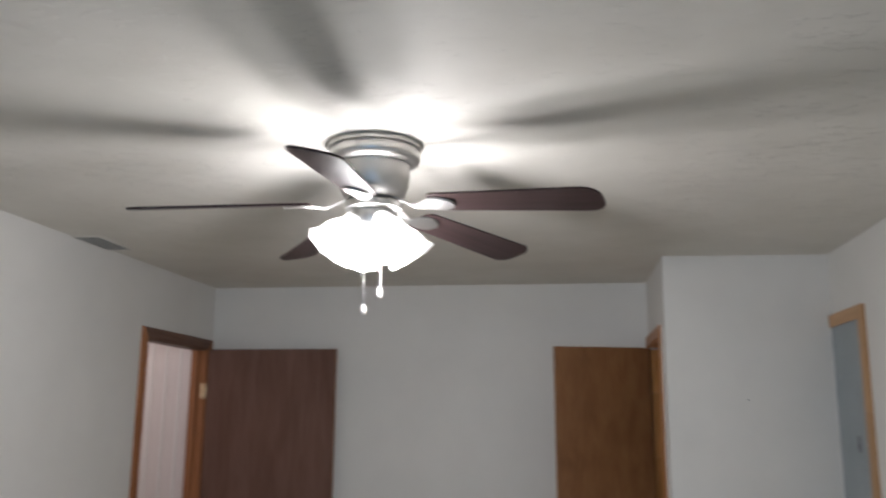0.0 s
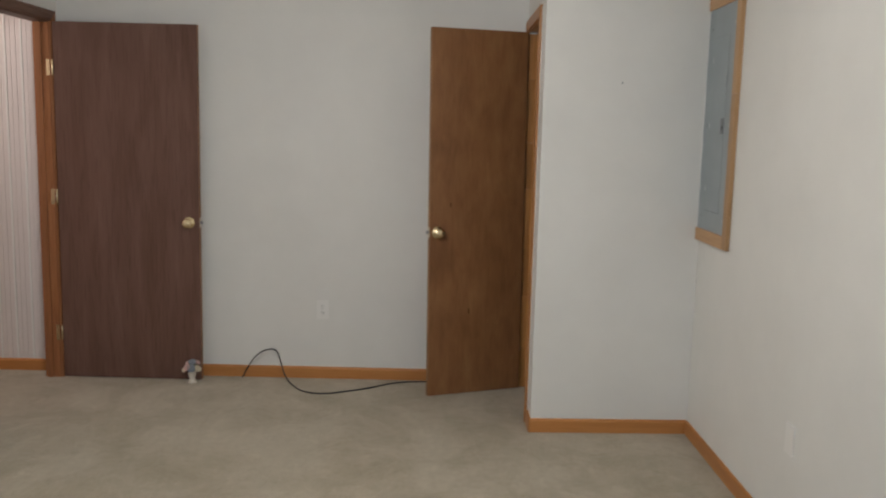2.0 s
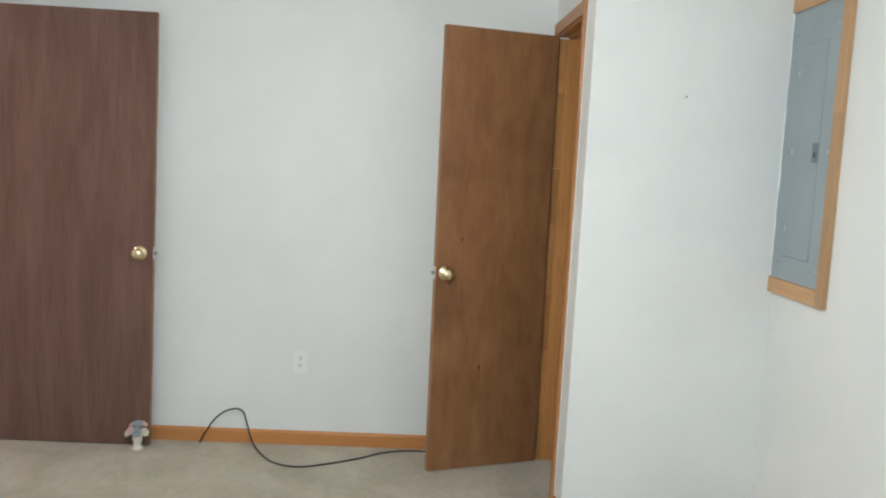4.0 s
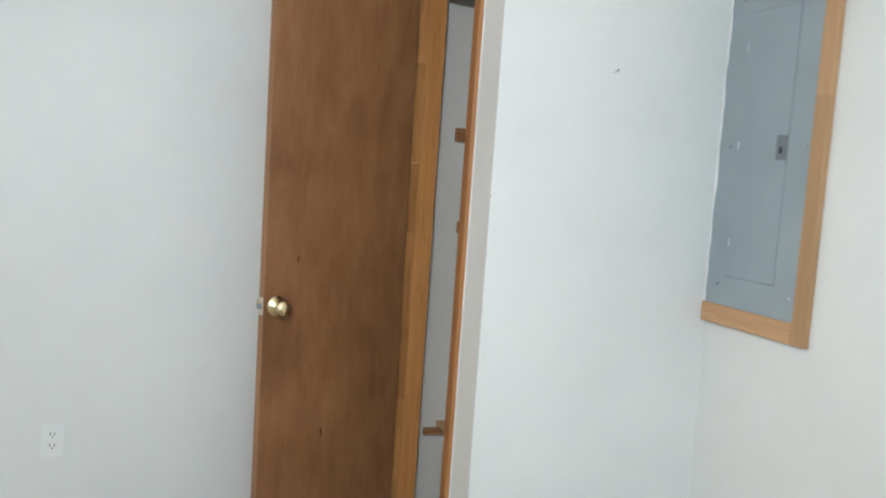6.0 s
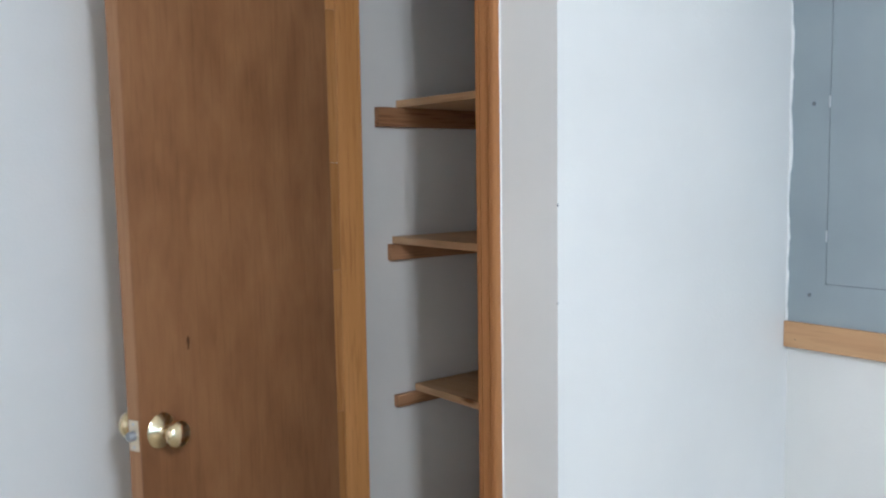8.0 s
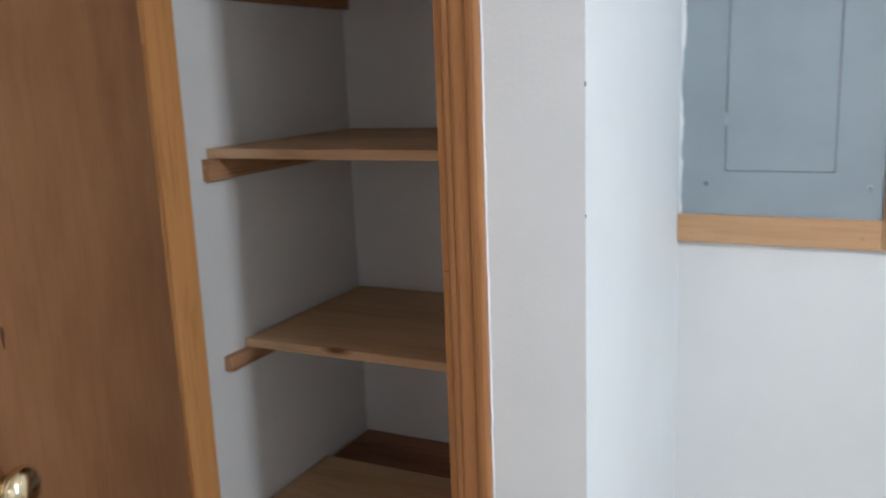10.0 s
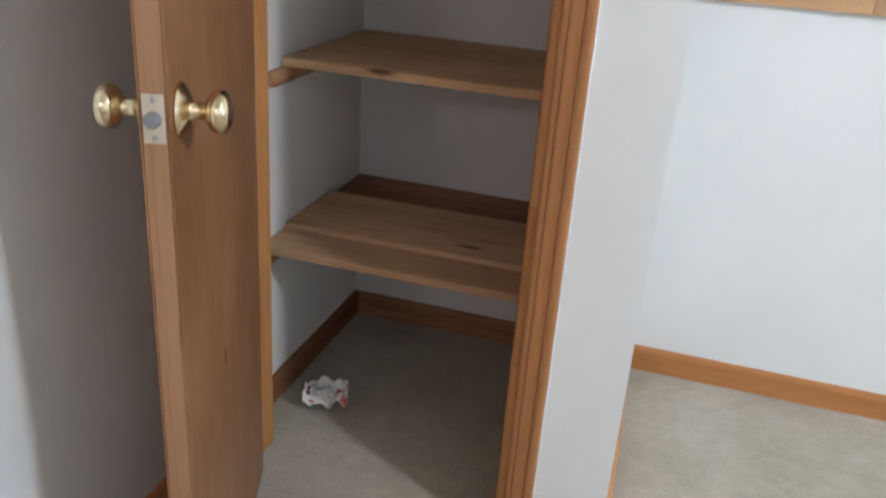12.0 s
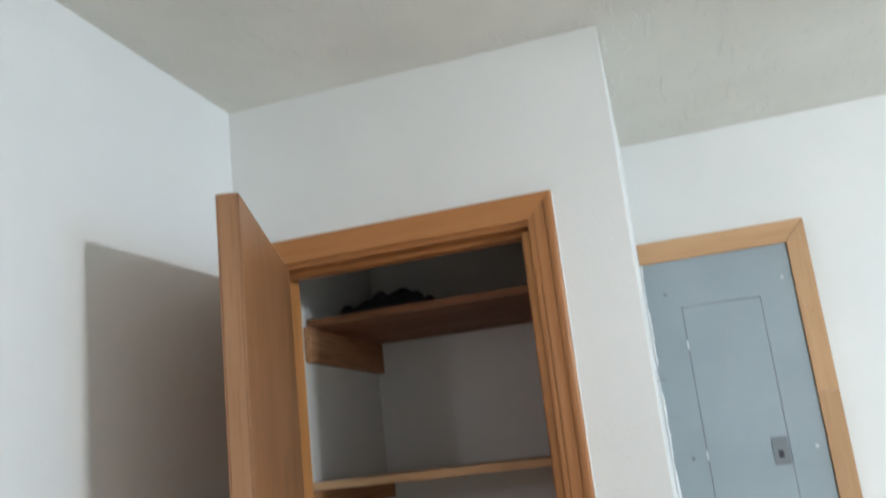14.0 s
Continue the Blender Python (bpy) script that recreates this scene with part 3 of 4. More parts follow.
def slab_door(m, width, y0, y1, knob_x, skin, label, category, hinge_side, knob_z=0.937):
    """A flush door: core, two veneer skins, knobs on both faces, latch in its edge, three hinges."""
    door = thing("door", m, label, category)
    z0, z1 = 0.005, 2.056
    part("core", box(0.0, width, y0 + 0.0035, y1 - 0.0035, z0, z1, 0.0006), EDGE_WOOD, door, "pale pinkish solid-wood core edge")
    part("veneer", box(0.0006, width - 0.0006, y0, y0 + 0.0031, z0 + 0.0005, z1 - 0.0005, 0.0008), skin, door)
    part("veneer", box(0.0006, width - 0.0006, y1 - 0.0031, y1, z0 + 0.0005, z1 - 0.0005, 0.0008), skin, door)
    for y, rx in ((y0, 90), (y1, -90)):
        knob = smooth(part("knob", lathe(KNOB, 40), BRASS, door, "polished brass knob on a round rose"), 50)
        knob.matrix_basis = pose(knob_x, y, knob_z, rx)
        slot = part("keyway", box(-0.003, 0.003, -0.0008, 0.0008, 0.0610, 0.0624, 0.0003), DARK, knob)
    plate = part("latch_plate", box(width - 0.0004, width + 0.0014, (y0 + y1) / 2 - 0.0125, (y0 + y1) / 2 + 0.0125, knob_z - 0.029, knob_z + 0.029, 0.0005), PALE_BRASS, door, "brass latch plate")
    bolt = smooth(part("latch_bolt", lathe([(0.0, 0.0), (0.0095, 0.0), (0.0095, 0.009), (0.007, 0.0135), (0.0, 0.014)], 24), BOLT_STEEL, plate, "steel spring bolt"))
    bolt.matrix_basis = pose(width + 0.0013, (y0 + y1) / 2, knob_z, 0, 90, 0)
    for dz in (-0.022, 0.022):
        screw = smooth(part("screw", lathe([(0.0, 0.0), (0.0035, 0.0), (0.0028, 0.0012), (0.0, 0.0014)], 12), STEEL, plate))
        screw.matrix_basis = pose(width + 0.0012, (y0 + y1) / 2, knob_z + dz, 0, 90, 0)
    for z in (0.27, 1.07, 1.80):
        bm = lathe([(0.0, -0.046), (0.004, -0.045), (0.0062, -0.042), (0.0062, 0.042), (0.004, 0.045), (0.0, 0.046)], 14)
        bmesh.ops.translate(bm, vec=(-0.004, hinge_side * 0.004 + (y0 if hinge_side < 0 else y1), z), verts=bm.verts)
        yy = y0 if hinge_side < 0 else y1
        box(-0.0016, -0.0001, min(yy, yy - hinge_side * 0.032), max(yy, yy - hinge_side * 0.032), z - 0.044, z + 0.044, 0, bm)
        smooth(part("hinge", bm, BRASS, door, "brass butt hinge"))
    return door


closet_door = slab_door(pose(-0.004, -0.093, 0, 0, 0, 199.4) @ pose(0, 0, 0, 0, 0.5, 0), 0.567, 0.0, 0.035, 0.521, DOOR_WOOD,
                        "medium-brown lauan closet door standing wide open, brass knob", "door", -1, 0.942)
hall_door = slab_door(pose(LEFT + 0.018, -0.098, 0, 0, 0, -0.4), 0.812, -0.002, 0.033, 0.752, DOOR_DARK,
                      "dark brown flush hall door standing open against the wall", "door", -1)

KNOT = wood("dark_knot", (0.07, 0.032, 0.016), (0.13, 0.06, 0.03), "z", 0.6)
for x, z, w, h in ((0.446, 1.095, 0.0032, 0.014), (0.326, 0.486, 0.0034, 0.017)):
    bm = extruded([(w * math.cos(a) * (1 + 0.3 * math.sin(3 * a)), h * math.sin(a)) for a in (k * math.pi / 8 for k in range(16))], 0.0006)
    knot = part("knot", bm, KNOT, closet_door, "small dark pin knot in the veneer")
    knot.location = (x, 0.0348, z)

# ---- breaker panel ----
PX = RIGHT - 0.012
panel = thing("breaker_panel", pose(PX, BUMP_IN, 1.0), "grey enamelled breaker panel cover with a hinged door, framed in oak", "electrical panel")


def P(y, z):
    return y - BUMP_IN, z - 1.0


def rounded_rect(y0, y1, z0, z1, r, n=5):
    pts = []
    for cy, cz, a0 in ((y1 - r, z1 - r, 0), (y0 + r, z1 - r, 90), (y0 + r, z0 + r, 180), (y1 - r, z0 + r, 270)):
        for i in range(n + 1):
            a = radians(a0 + 90 * i / n)
            pts.append((cy + r * math.cos(a), cz + r * math.sin(a)))
    return pts


def plate_x(y0, y1, z0, z1, r, x0, x1):
    """A rounded plate facing the room, from depth x1 back to the face x0."""
    bm = extruded(rounded_rect(y0, y1, z0, z1, r), x1 - x0)
    bmesh.ops.transform(bm, matrix=Matrix(((0, 1, 0, x0), (1, 0, 0, 0), (0, 0, 1, 0), (0, 0, 0, 1))), verts=bm.verts)
    bmesh.ops.recalc_face_normals(bm, faces=bm.faces)
    return bm


py1, pz0 = P(-1.220, 1.06)
pz1 = P(0, 2.092)[1]
dy1, dz0 = P(-1.131, 1.152)
dy0, dz1 = P(-0.922, 1.958)
# the cover: four strips round the door's opening
cover = box(0, 0.012, py1, dy1, 0.06, pz1)
box(0, 0.012, dy0, -0.002, 0.06, pz1, 0, cover)
box(0, 0.012, dy1, dy0, 0.06, dz0, 0, cover)
box(0, 0.012, dy1, dy0, dz1, pz1, 0, cover)
part("cover", cover, PANEL_GREY, panel)
part("dead_front", box(0.006, 0.0118, dy1, dy0, dz0, dz1), DARK, panel)
pdoor = part("panel_door", plate_x(dy1 + 0.0016, dy0 - 0.0016, dz0 + 0.0016, dz1 - 0.0016, 0.006, -0.0012, 0.004), PANEL_GREY, panel)
ly1, lz0 = P(-1.127, 1.514)
ly0, lz1 = P(-1.087, 1.586)
latch = part("latch", plate_x(ly1, ly0, lz0, lz1, 0.004, -0.0035, -0.0013), LATCH_GREY, pdoor, "darker grey slide latch")
part("latch_pull", plate_x(ly1 + 0.015, ly0 - 0.012, lz0 + 0.018, lz0 + 0.038, 0.004, -0.0042, -0.0036), DARK, latch)
for z in (1.853, 1.556, 1.26):
    bm = lathe([(0.0, -0.013), (0.0021, -0.012), (0.0021, 0.012), (0.0, 0.013)], 10)
    hinge = smooth(part("panel_hinge", bm, STEEL, panel))
    hinge.location = (-0.001, dy0, z - 1.0)
for y, z in ((-0.885, 2.0), (-0.885, 1.553), (-0.885, 1.125), (-1.195, 2.0), (-1.195, 1.553), (-1.195, 1.125)):
    bm = lathe([(0.0, 0.0), (0.0045, 0.0), (0.004, 0.0016), (0.002, 0.0024), (0.0, 0.0026)], 14)
    screw = smooth(part("screw", bm, STEEL if y < -1.1 else LATCH_GREY, panel))
    screw.matrix_basis = pose(0, *P(y, z), 0, -90, 0)
fx0, fx1 = -0.008, 0.0118
oy1 = P(-1.274, 0)[0]
frame_bits = [
    ("frame_bottom", [(0, 0), (py1 - 0.0005, 0), (py1 - 0.0005, 0.06), (0, 0.06)], FRAME_Y),
    ("frame_top", [(0, pz1), (py1, pz1), (oy1, 1.152), (0, 1.152)], FRAME_Y),
    ("frame_upright", [(oy1, 0.0), (py1 - 0.0012, 0.0), (py1 - 0.0012, 0.688), (oy1, 0.688)], FRAME_Z),
    ("frame_upright", [(oy1, 0.6885), (py1 - 0.0012, 0.6885), (py1 - 0.0012, pz1 - 0.0005), (oy1, 1.1515)], FRAME_Z),
]
for name, outline, mat in frame_bits:
    bm = extruded([(a - 0.001, b) for a, b in outline], fx1 - fx0)
    bmesh.ops.transform(bm, matrix=Matrix(((0, 1, 0, fx0), (1, 0, 0, 0), (0, 0, 1, 0), (0, 0, 0, 1))), verts=bm.verts)
    bmesh.ops.recalc_face_normals(bm, faces=bm.faces)
    bmesh.ops.bevel(bm, geom=list(bm.edges), offset=0.0015, segments=1, affect="EDGES")
    part(name, bm, mat, panel, "honey-coloured oak trim")
for y, z in ((-0.03, 0.02), (-0.36, 0.022), (py1 - 0.03, 0.03), (py1 - 0.028, 0.45), (py1 - 0.03, 0.9)):
    bm = lathe([(0.0, 0.0), (0.0013, 0.0), (0.0013, 0.0005), (0.0, 0.0006)], 8)
    hole = part("brad_hole", bm, DARK, panel, "dark brad hole in the trim")
    hole.matrix_basis = pose(fx0, y, z, 0, -90, 0)
ragged_strip("trim_plaster", 1.03, 0.007, 0.007, 0.003, CAULK, 11, Matrix.Translation((PX - 0.0008, BUMP_IN, 1.06)) @ into_room, "ragged plaster edge beside the breaker panel")


# ---- outlets and nail ----
def outlet(m, label, blank=False):
    ob = thing("outlet", m, label, "outlet")
    plate = extruded(rounded_rect(-0.035, 0.035, -0.057, 0.057, 0.005), -0.005)
    bmesh.ops.recalc_face_normals(plate, faces=plate.faces)
    part("cover_plate", plate, WHITE_PLASTIC, ob)
    for dz in () if blank else (-0.0195, 0.0195):
        face = extruded(rounded_rect(-0.0165, 0.0165, dz - 0.0145, dz + 0.0145, 0.009), -0.0065)
        bmesh.ops.recalc_face_normals(face, faces=face.faces)
        socket = part("socket", face, WHITE_PLASTIC, ob)
        for x in (-0.0065, 0.0065):
            part("slot", box(x - 0.0013, x + 0.0013, -0.0072, -0.0066, dz - 0.001, dz + 0.0085), DARK, socket)
        pin = lathe([(0.0, 0.0), (0.0026, 0.0), (0.0026, 0.0006), (0.0, 0.0006)], 10)
        bmesh.ops.transform(pin, matrix=pose(0, -0.0066, dz - 0.0075, 90), verts=pin.verts)
        part("slot", pin, DARK, socket)
    return ob


outlet(pose(-1.17, 0.0, 0.42), "white duplex outlet low on the far wall")
outlet(pose(RIGHT, -2.055, 0.425, 0, 0, -90), "small blank white cover plate low on the side wall", True)
nail = part("nail", lathe([(0.0, 0.0), (0.0012, 0.0), (0.0012, 0.018), (0.0034, 0.0185), (0.0034, 0.0197), (0.0, 0.02)], 10), LATCH_GREY)
nail.matrix_basis = pose(0.376, BUMP + 0.0125, 1.743, 80)
tagged(nail, "small bent nail sticking out of the painted wall", "nail")


# ---- closet shelves ----
RIGHT_IN = BUMP + 0.1


def shelf(label, z, boards, cleat, thick=0.019):
    """A shelf of boards (front x, back x, material) on two cleats (front x, bottom z, top z, back x)."""
    ob = thing("shelf", pose(0, 0, z), label, "shelf", "closet shelves")
    for x0, x1, mat, dz in boards:
        part("board", box(x0, x1, RIGHT_IN + 0.006, CLOSET_SIDE - 0.003, -thick + dz, dz, 0.0015), mat, ob)
    cx, cb, ct, ce = cleat
    for y0, y1 in ((CLOSET_SIDE - 0.0205, CLOSET_SIDE - 0.0005), (RIGHT_IN + 0.0005, RIGHT_IN + 0.0205)):
        part("cleat", box(cx, ce, y0, y1, cb - z, ct - z, 0.0015), CLEAT_WOOD, ob, "rough pine cleat screwed to the wall")
    return ob


CB = CLOSET_BACK - 0.002
shelf("wide reddish pine shelf at the closet's top on deep cleats", 2.0, [(0.30, CB, SHELF_RED, 0.0)], (0.285, 1.893, 1.98, CB))
shelf("pale pine shelf on short cleats in the closet", 1.603, [(0.27, CB, SHELF_WOOD, 0.0)], (0.203, 1.533, 1.583, CB))
shelf("pale pine shelf in the middle of the closet", 1.246, [(0.25, CB, SHELF_WOOD, 0.0)], (0.236, 1.183, 1.226, CB))
shelf("pale knotty pine shelf low in the closet", 0.838, [(0.317, CB, SHELF_WOOD, 0.0)], (0.248, 0.786, 0.818, CB))
shelf("lowest pine shelf made of three boards, rear one reddish", 0.446,
      [(0.207, 0.3255, SHELF_WOOD, -0.007), (0.3265, 0.585, SHELF_WOOD, 0.004), (0.586, CB, SHELF_RED, -0.009)], (0.155, 0.386, 0.4125, CB))

# dark cloth heaped on the top shelf
bm = bmesh.new()
bmesh.ops.create_grid(bm, x_segments=40, y_segments=46, size=0.5)
for v in bm.verts:
    u, w = v.co.x * 2, v.co.y * 2
    rim = max(0.0, 1 - max(abs(u), abs(w)) ** 4)
    h = 0.098 * rim ** 0.5 * (0.75 + 0.5 * noise.noise((u * 1.4, w * 2.3, 4.0))) + 0.006 * rim * noise.noise((u * 4, w * 5, 1.0))
    v.co = (0.57 + 0.10 * u + 0.01 * noise.noise((w * 4, 2, 0)), -0.158 + 0.128 * w, 2.002 + max(h, 0.0))
rim_edges = [e for e in bm.edges if e.is_boundary]
out = bmesh.ops.extrude_edge_only(bm, edges=rim_edges)
for v in out["geom"]:
    if isinstance(v, bmesh.types.BMVert):
        v.co.z = 2.0005
bmesh.ops.recalc_face_normals(bm, faces=bm.faces)
tagged(smooth(part("folded_cloth", bm, CLOTH), 80), "dark crumpled cloth heaped on the top closet shelf", "cloth")

# crumpled wrapper on the closet floor
bm = bmesh.new()
bmesh.ops.create_grid(bm, x_segments=16, y_segments=12, size=0.5)
for v in bm.verts:
    u, w = v.co.x, v.co.y
    v.co = (u * 0.1 + 0.008 * noise.noise((w * 3, 7, 0)), w * 0.125 + 0.01 * noise.noise((u * 4, 1, 5)), 0.02 + 0.036 * noise.noise((u * 4.2, w * 5.0, 9.0)) + 0.008 * noise.noise((u * 11, w * 11, 2)))
ext = bmesh.ops.extrude_face_region(bm, geom=list(bm.faces))
for v in ext["geom"]:
    if isinstance(v, bmesh.types.BMVert):
        v.co.z += 0.0012
bmesh.ops.scale(bm, vec=(1.0, 0.85, 1.0), verts=bm.verts)
bmesh.ops.translate(bm, vec=(0, 0, -min(v.co.z for v in bm.verts)), verts=bm.verts)
bmesh.ops.recalc_face_normals(bm, faces=bm.faces)
wrapper = tagged(part("paper_wrapper", bm, PAPER), "crumpled white paper wrapper with red print on the closet carpet", "litter")
wrapper.matrix_basis = pose(0.298, -0.142, 0.0, 0, 0, 20)

# ---- ceiling fan ----
fan = thing("ceiling_fan", pose(FAN[0], FAN[1], CEIL), "five-blade flush-mount ceiling fan, brushed nickel, lit frosted shades", "ceiling fan")
BLADE_Z = -0.178
housing = lathe([(0.0, 0.0), (0.138, 0.0), (0.141, -0.006), (0.141, -0.016), (0.135, -0.022), (0.138, -0.026), (0.139, -0.046), (0.134, -0.056), (0.124, -0.062), (0.107, -0.066), (0.106, -0.072),
                 (0.107, -0.10), (0.103, -0.135), (0.093, -0.158), (0.08, -0.17), (0.0, -0.172)], 64)
smooth(part("motor_housing", housing, NICKEL, fan))
smooth(part("hub", lathe([(0.0, -0.172), (0.07, -0.173), (0.086, -0.182), (0.086, -0.2), (0.07, -0.206), (0.0, -0.206)], 48), NICKEL, fan))
smooth(part("switch_housing", lathe([(0.0, -0.206), (0.06, -0.206), (0.066, -0.214), (0.066, -0.25), (0.056, -0.262), (0.028, -0.268), (0.0, -0.27)], 48), NICKEL, fan))


def blade_mesh():
    """A blade along +x: tapered plank with round corners, 6 mm thick."""
    outline = []
    r0, r1, w0, w1 = 0.19, 0.70, 0.054, 0.069
    for i in range(9):
        a = radians(-90 + 90 * i / 8)
        outline.append((r1 - 0.05 + 0.05 * math.cos(a), -w1 + 0.05 + 0.05 * math.sin(a)))
    for i in range(9):
        a = radians(90 * i / 8)
        outline.append((r1 - 0.05 + 0.05 * math.cos(a), w1 - 0.05 + 0.05 * math.sin(a)))
    for i in range(7):
        a = radians(90 + 90 * i / 6)
        outline.append((r0 + 0.03 + 0.03 * math.cos(a), w0 - 0.03 + 0.03 * math.sin(a)))
    for i in range(7):
        a = radians(180 + 90 * i / 6)
        outline.append((r0 + 0.03 + 0.03 * math.cos(a), -w0 + 0.03 + 0.03 * math.sin(a)))
    bm = bmesh.new()
    f = bm.faces.new([bm.verts.new((x, y, -0.003)) for x, y in outline])
    e = bmesh.ops.extrude_face_region(bm, geom=[f])
    for v in e["geom"]:
        if isinstance(v, bmesh.types.BMVert):
            v.co.z += 0.006
    bmesh.ops.recalc_face_normals(bm, faces=bm.faces)
    return bm


def iron_mesh():
    """A blade iron along +x: a curved arm that ends in a rounded plate under the blade."""
    bm = bmesh.new()
    rows = [(0.075, 0.016, 0.012), (0.10, 0.013, 0.006), (0.125, 0.011, -0.006), (0.15, 0.012, -0.012), (0.17, 0.022, -0.0085), (0.195, 0.036, -0.0065), (0.22, 0.040, -0.0060), (0.245, 0.034, -0.0060), (0.262, 0.02, -0.0060), (0.268, 0.004, -0.0060)]
    rings = []
    for x, w, z in rows:
        rings.append([bm.verts.new(p) for p in ((x, -w, z), (x, w, z), (x, w * 0.9, z - 0.005), (x, -w * 0.9, z - 0.005))])
    for a, b in zip(rings, rings[1:]):
        for i in range(4):
            bm.faces.new((a[i], a[(i + 1) % 4], b[(i + 1) % 4], b[i]))
    bm.faces.new(rings[0][::-1])
    bm.faces.new(rings[-1])
    bmesh.ops.recalc_face_normals(bm, faces=bm.faces)
    return bm


for k in range(5):
    turn = pose(0, 0, BLADE_Z, 0, 0, -17 + 72 * k) @ pose(0, 0, 0, -12, 4.8, 0)
    iron = smooth(part("blade_iron", iron_mesh(), NICKEL, fan), 35)
    iron.matrix_basis = turn
    blade = part("blade", blade_mesh(), BLADE_WOOD, fan, "dark walnut-brown blade")
    blade.matrix_basis = turn
SHADE = [(0.022, 0.0), (0.028, -0.006), (0.03, -0.02), (0.038, -0.035), (0.052, -0.055), (0.058, -0.078), (0.062, -0.096), (0.068, -0.110), (0.076, -0.120)]
for k in range(4):
    az = 38 + 90 * k
    tilt = pose(0, 0, -0.228, 0, 0, az) @ pose(0.052, 0, 0, 0, -38, 0)
    arm = lathe([(0.0, 0.012), (0.018, 0.01), (0.024, 0.0), (0.026, -0.014), (0.0, -0.016)], 24)
    fitter = smooth(part("fitter", arm, NICKEL, fan))
    fitter.matrix_basis = tilt
    shade = smooth(part("shade", lathe(SHADE, 48, 0.05, 8), GLASS_GLOW, fan, "glowing frosted glass tulip shade"), 70)
    shade.matrix_basis = tilt @ pose(0, 0, -0.008)
    bulb = bpy.data.lights.new("bulb", "POINT")
    bulb.energy, bulb.color, bulb.shadow_soft_size = LAMP, (1.0, 0.945, 0.87), 0.03
    new("bulb", bulb).matrix_world = pose(FAN[0], FAN[1], CEIL) @ pose(0, 0, -0.345, 0, 0, az) @ pose(0.07, 0, 0)
for (x, y), drop, parts_len in (((-0.012, -0.045), 0.52, 0.028), ((0.03, -0.02), 0.47, 0.03)):
    chain = bmesh.new()
    z = -0.262
    while z > -drop + parts_len:
        bead = bmesh.new()
        bmesh.ops.create_icosphere(bead, subdivisions=1, radius=0.0017)
        joined(chain, bead, Matrix.Translation((x, y, z)))
        z -= 0.0042
    box(x - 0.0006, x + 0.0006, y - 0.0006, y + 0.0006, -drop + parts_len, -0.26, 0, chain)
    pull = part("pull_chain", chain, STEEL, fan, "thin beaded pull chain")
    bob = lathe([(0.0, 0.0), (0.004, -0.001), (0.0062, -0.008), (0.007, -0.02), (0.005, -0.027), (0.0, -0.028)], 16)
    end = smooth(part("pull", bob, WHITE_PLASTIC, pull, "white pull at the chain's end"))
    end.location = (x, y, -drop + parts_len)

# ceiling register
vent = thing("ceiling_vent", pose(-2.66, -1.46, CEIL), "small painted steel ceiling register near the side wall", "vent")
part("frame", box(-0.075, 0.075, -0.16, 0.16, -0.006, -0.0005, 0.002), CEILING_MAT, vent)
for k in range(9):
    slat = part("slat", box(-0.058, 0.058, -0.004, 0.004, -0.0095, -0.0062, 0.0008), LATCH_GREY, vent)
    slat.location = (0, -0.13 + 0.0325 * k, 0)

# hall lamp, out of sight beside the doorway
hall_lamp = thing("ceiling_light", pose(-3.75, -0.52, CEIL), "small round hall ceiling lamp", "ceiling light")
smooth(part("base", lathe([(0.0, 0.0), (0.09, 0.0), (0.09, -0.02), (0.05, -0.035), (0.0, -0.036)], 32), NICKEL, hall_lamp))

# ---- small things on the floor ----
cable = tube([(-1.645, -0.04, 0.004), (-1.612, -0.045, 0.065), (-1.555, -0.055, 0.145), (-1.49, -0.06, 0.183), (-1.44, -0.062, 0.18), (-1.41, -0.075, 0.12), (-1.375, -0.115, 0.045), (-1.31, -0.20, 0.008),
              (-1.22, -0.30, 0.0045), (-1.13, -0.325, 0.0045), (-1.0, -0.275, 0.0045), (-0.86, -0.19, 0.0045), (-0.72, -0.085, 0.0045), (-0.58, -0.05, 0.0045), (-0.35, -0.07, 0.0045), (-0.2, -0.05, 0.0045)],
             0.0042, "cable", RUBBER)
tagged(cable, "loose black cable looping up from the carpet beside the wall", "cable")

vase = thing("flower_vase", pose(-1.912, -0.155, 0), "small cream ceramic vase of faded flowers used as doorstop", "ornament")
smooth(part("vase", lathe([(0.0, 0.0), (0.026, 0.0), (0.028, 0.006), (0.02, 0.016), (0.017, 0.026), (0.021, 0.04), (0.024, 0.052), (0.02, 0.064), (0.016, 0.068), (0.0, 0.066)], 28), CERAMIC, vase))


def blossom(radius, seed):
    bm = bmesh.new()
    r = random.Random(seed)
    for ring, (n, lift) in enumerate(((7, 0.2), (5, 0.55), (3, 0.85))):
        for i in range(n):
            a = 2 * math.pi * (i + 0.4 * ring) / n + r.uniform(-0.2, 0.2)
            rr = radius * (1 - 0.27 * ring)
            c, s = math.cos(a), math.sin(a)
            pts = []
            for u, w, h in ((0.1, 0, 0), (0.55, 0.34, 0.22), (0.95, 0.26, 0.42), (1.05, 0, 0.5), (0.95, -0.26, 0.42), (0.55, -0.34, 0.22)):
                x, y, z = u * rr * (1 - 0.4 * lift), w * rr * 1.3, h * rr * (0.4 + lift)
                pts.append(bm.verts.new((x * c - y * s, x * s + y * c, z)))
            bm.faces.new(pts)
    core = bmesh.new()
    bmesh.ops.create_icosphere(core, subdivisions=1, radius=radius * 0.38)
    joined(bm, core, Matrix.Translation((0, 0, radius * 0.2)))
    return bm


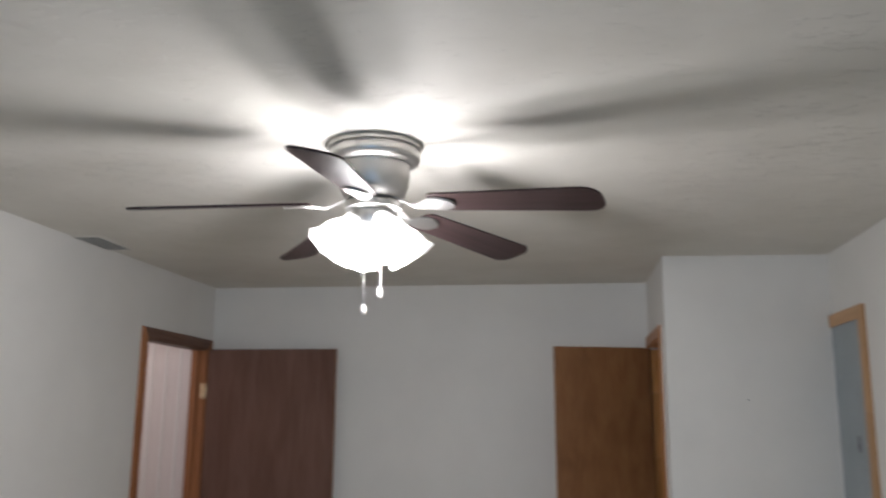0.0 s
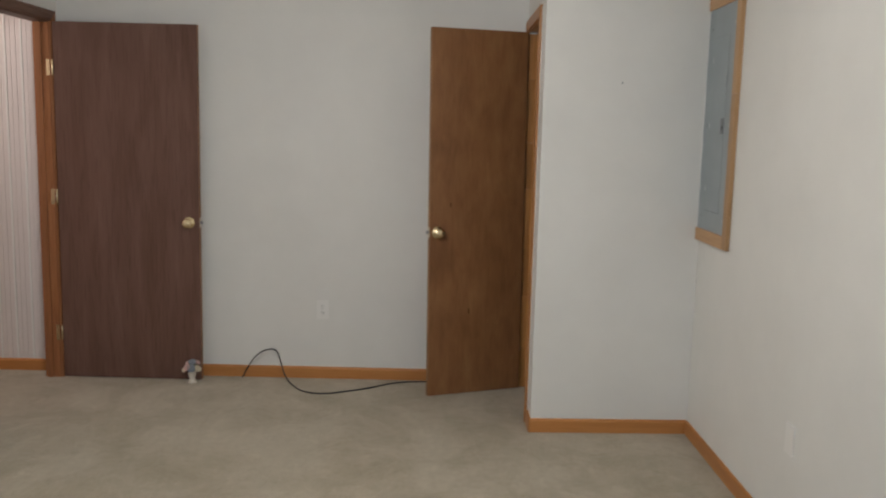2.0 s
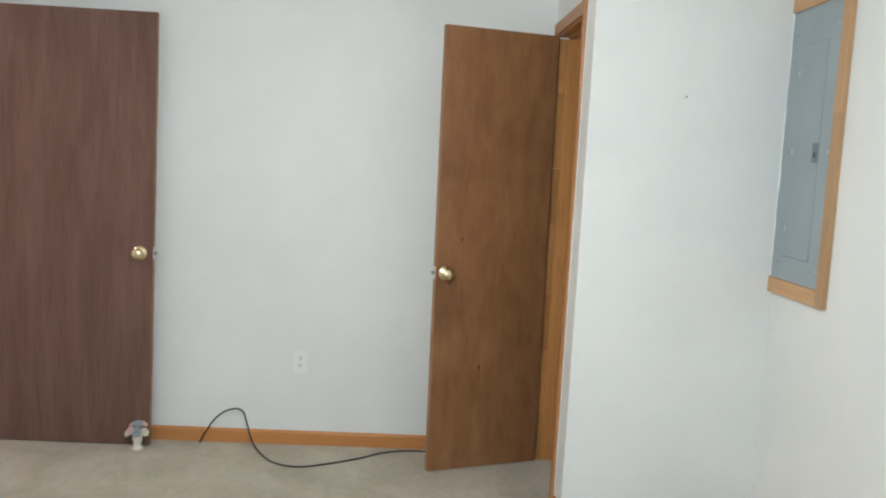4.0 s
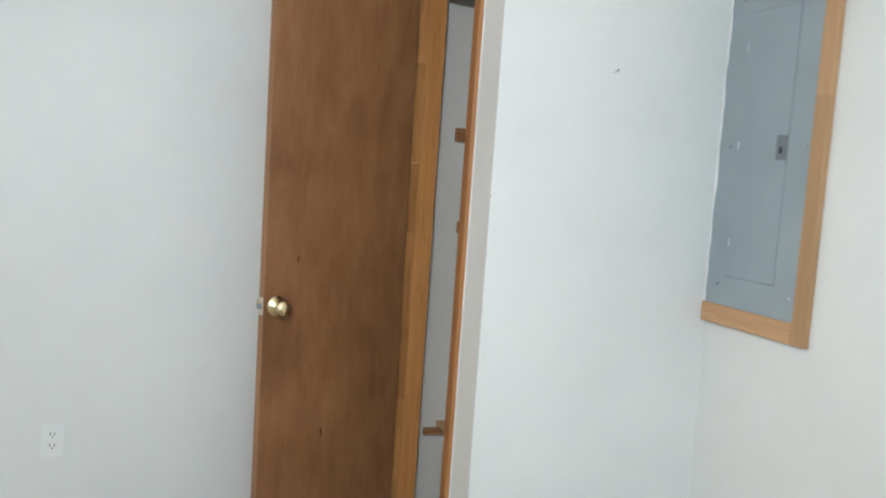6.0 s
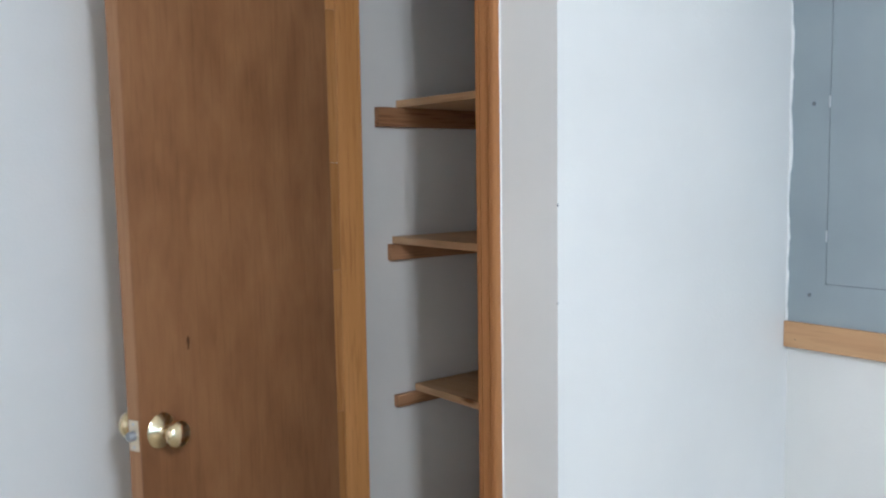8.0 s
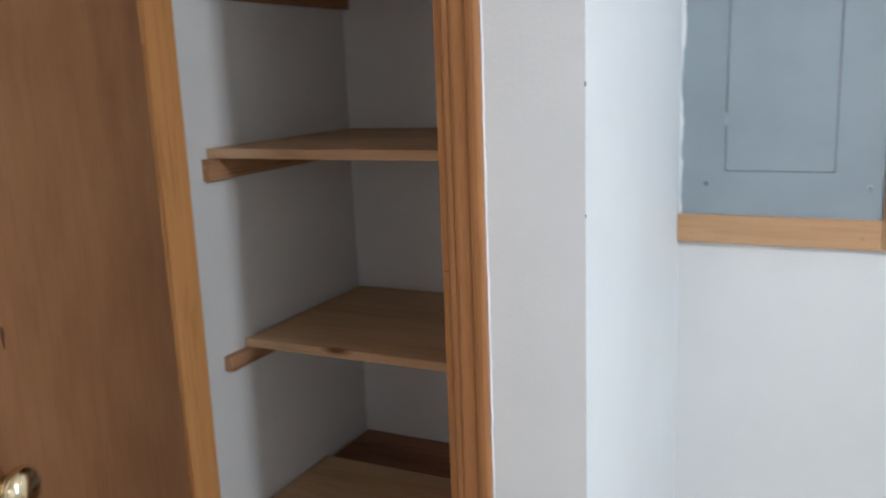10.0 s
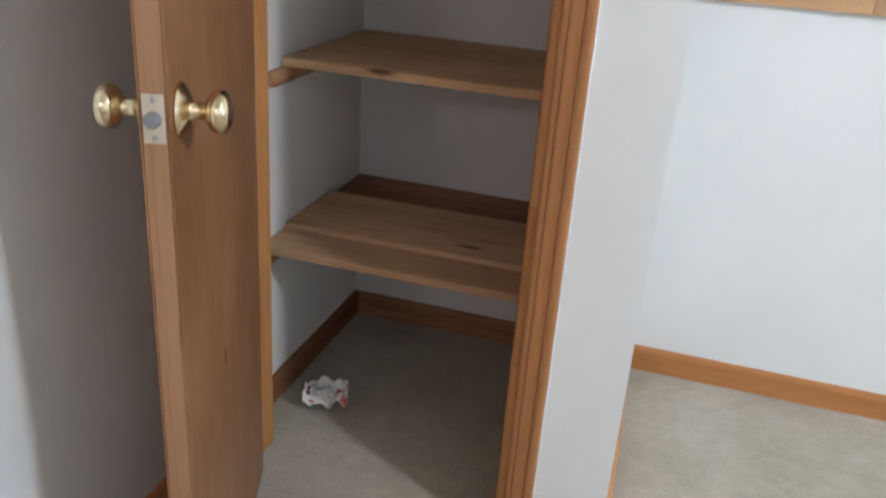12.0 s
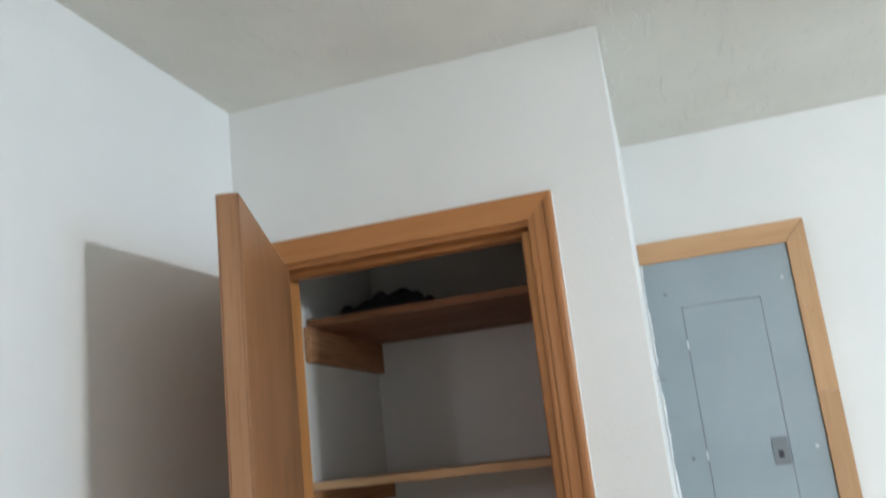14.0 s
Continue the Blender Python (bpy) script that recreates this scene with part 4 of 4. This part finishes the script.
for k, (x, y, z, r, mat) in enumerate(((-0.033, -0.012, 0.082, 0.026, PETAL_CREAM), (-0.02, -0.03, 0.098, 0.022, PETAL_PINK), (0.006, -0.034, 0.092, 0.025, PETAL_GREY),
                                       (0.034, -0.012, 0.085, 0.024, PETAL_CREAM), (0.026, 0.006, 0.118, 0.022, PETAL_PINK), (-0.022, 0.004, 0.117, 0.02, PETAL_PINK),
                                       (0.004, -0.008, 0.122, 0.024, PETAL_GREY), (-0.04, 0.012, 0.06, 0.02, PETAL_PINK))):
    fl = part("flower", blossom(r, k), mat, vase)
    fl.matrix_basis = Matrix.Translation((x, y, z)) @ Vector((x * 1.2, y * 1.6 - 0.02, 0.05)).to_track_quat("Z", "Y").to_matrix().to_4x4()
for k in range(12):
    a = k * 2.4
    bm = bmesh.new()
    L = 0.03 + 0.008 * math.sin(k * 5)
    vs = [bm.verts.new(p) for p in ((0, 0, 0), (L * 0.5, L * 0.22, 0.006), (L, 0, 0.002), (L * 0.5, -L * 0.22, 0.006), (L * 0.5, 0, -0.001))]
    for i, j in ((0, 1), (1, 2), (2, 3), (3, 0)):
        bm.faces.new((vs[i], vs[j], vs[4]))
    lf = part("leaf", bm, LEAF, vase)
    lf.matrix_basis = pose(0, 0, 0.066 + 0.003 * k, 0, -25 - 12 * math.sin(k * 3), math.degrees(a))
stem = lathe([(0.0, 0.06), (0.012, 0.06), (0.02, 0.085), (0.024, 0.105), (0.012, 0.12), (0.0, 0.122)], 10)
part("foliage", stem, LEAF, vase)

# chips knocked out of the closet's plaster corner
corner = bpy.data.objects["wall_closet_front"]
for z, r in ((1.355, 0.0024), (1.187, 0.0017)):
    bm = bmesh.new()
    bmesh.ops.create_icosphere(bm, subdivisions=2, radius=r)
    for v in bm.verts:
        v.co = Vector((v.co.x * 0.5, v.co.y * 0.5, v.co.z * 1.5)) * (1 + 0.35 * noise.noise(v.co * 900 + Vector((z, 0, 0))))
    chip = part("chip", bm, LATCH_GREY, corner, "grey chip in the plaster corner")
    chip.location = (0.0002, BUMP + 0.0002, z)
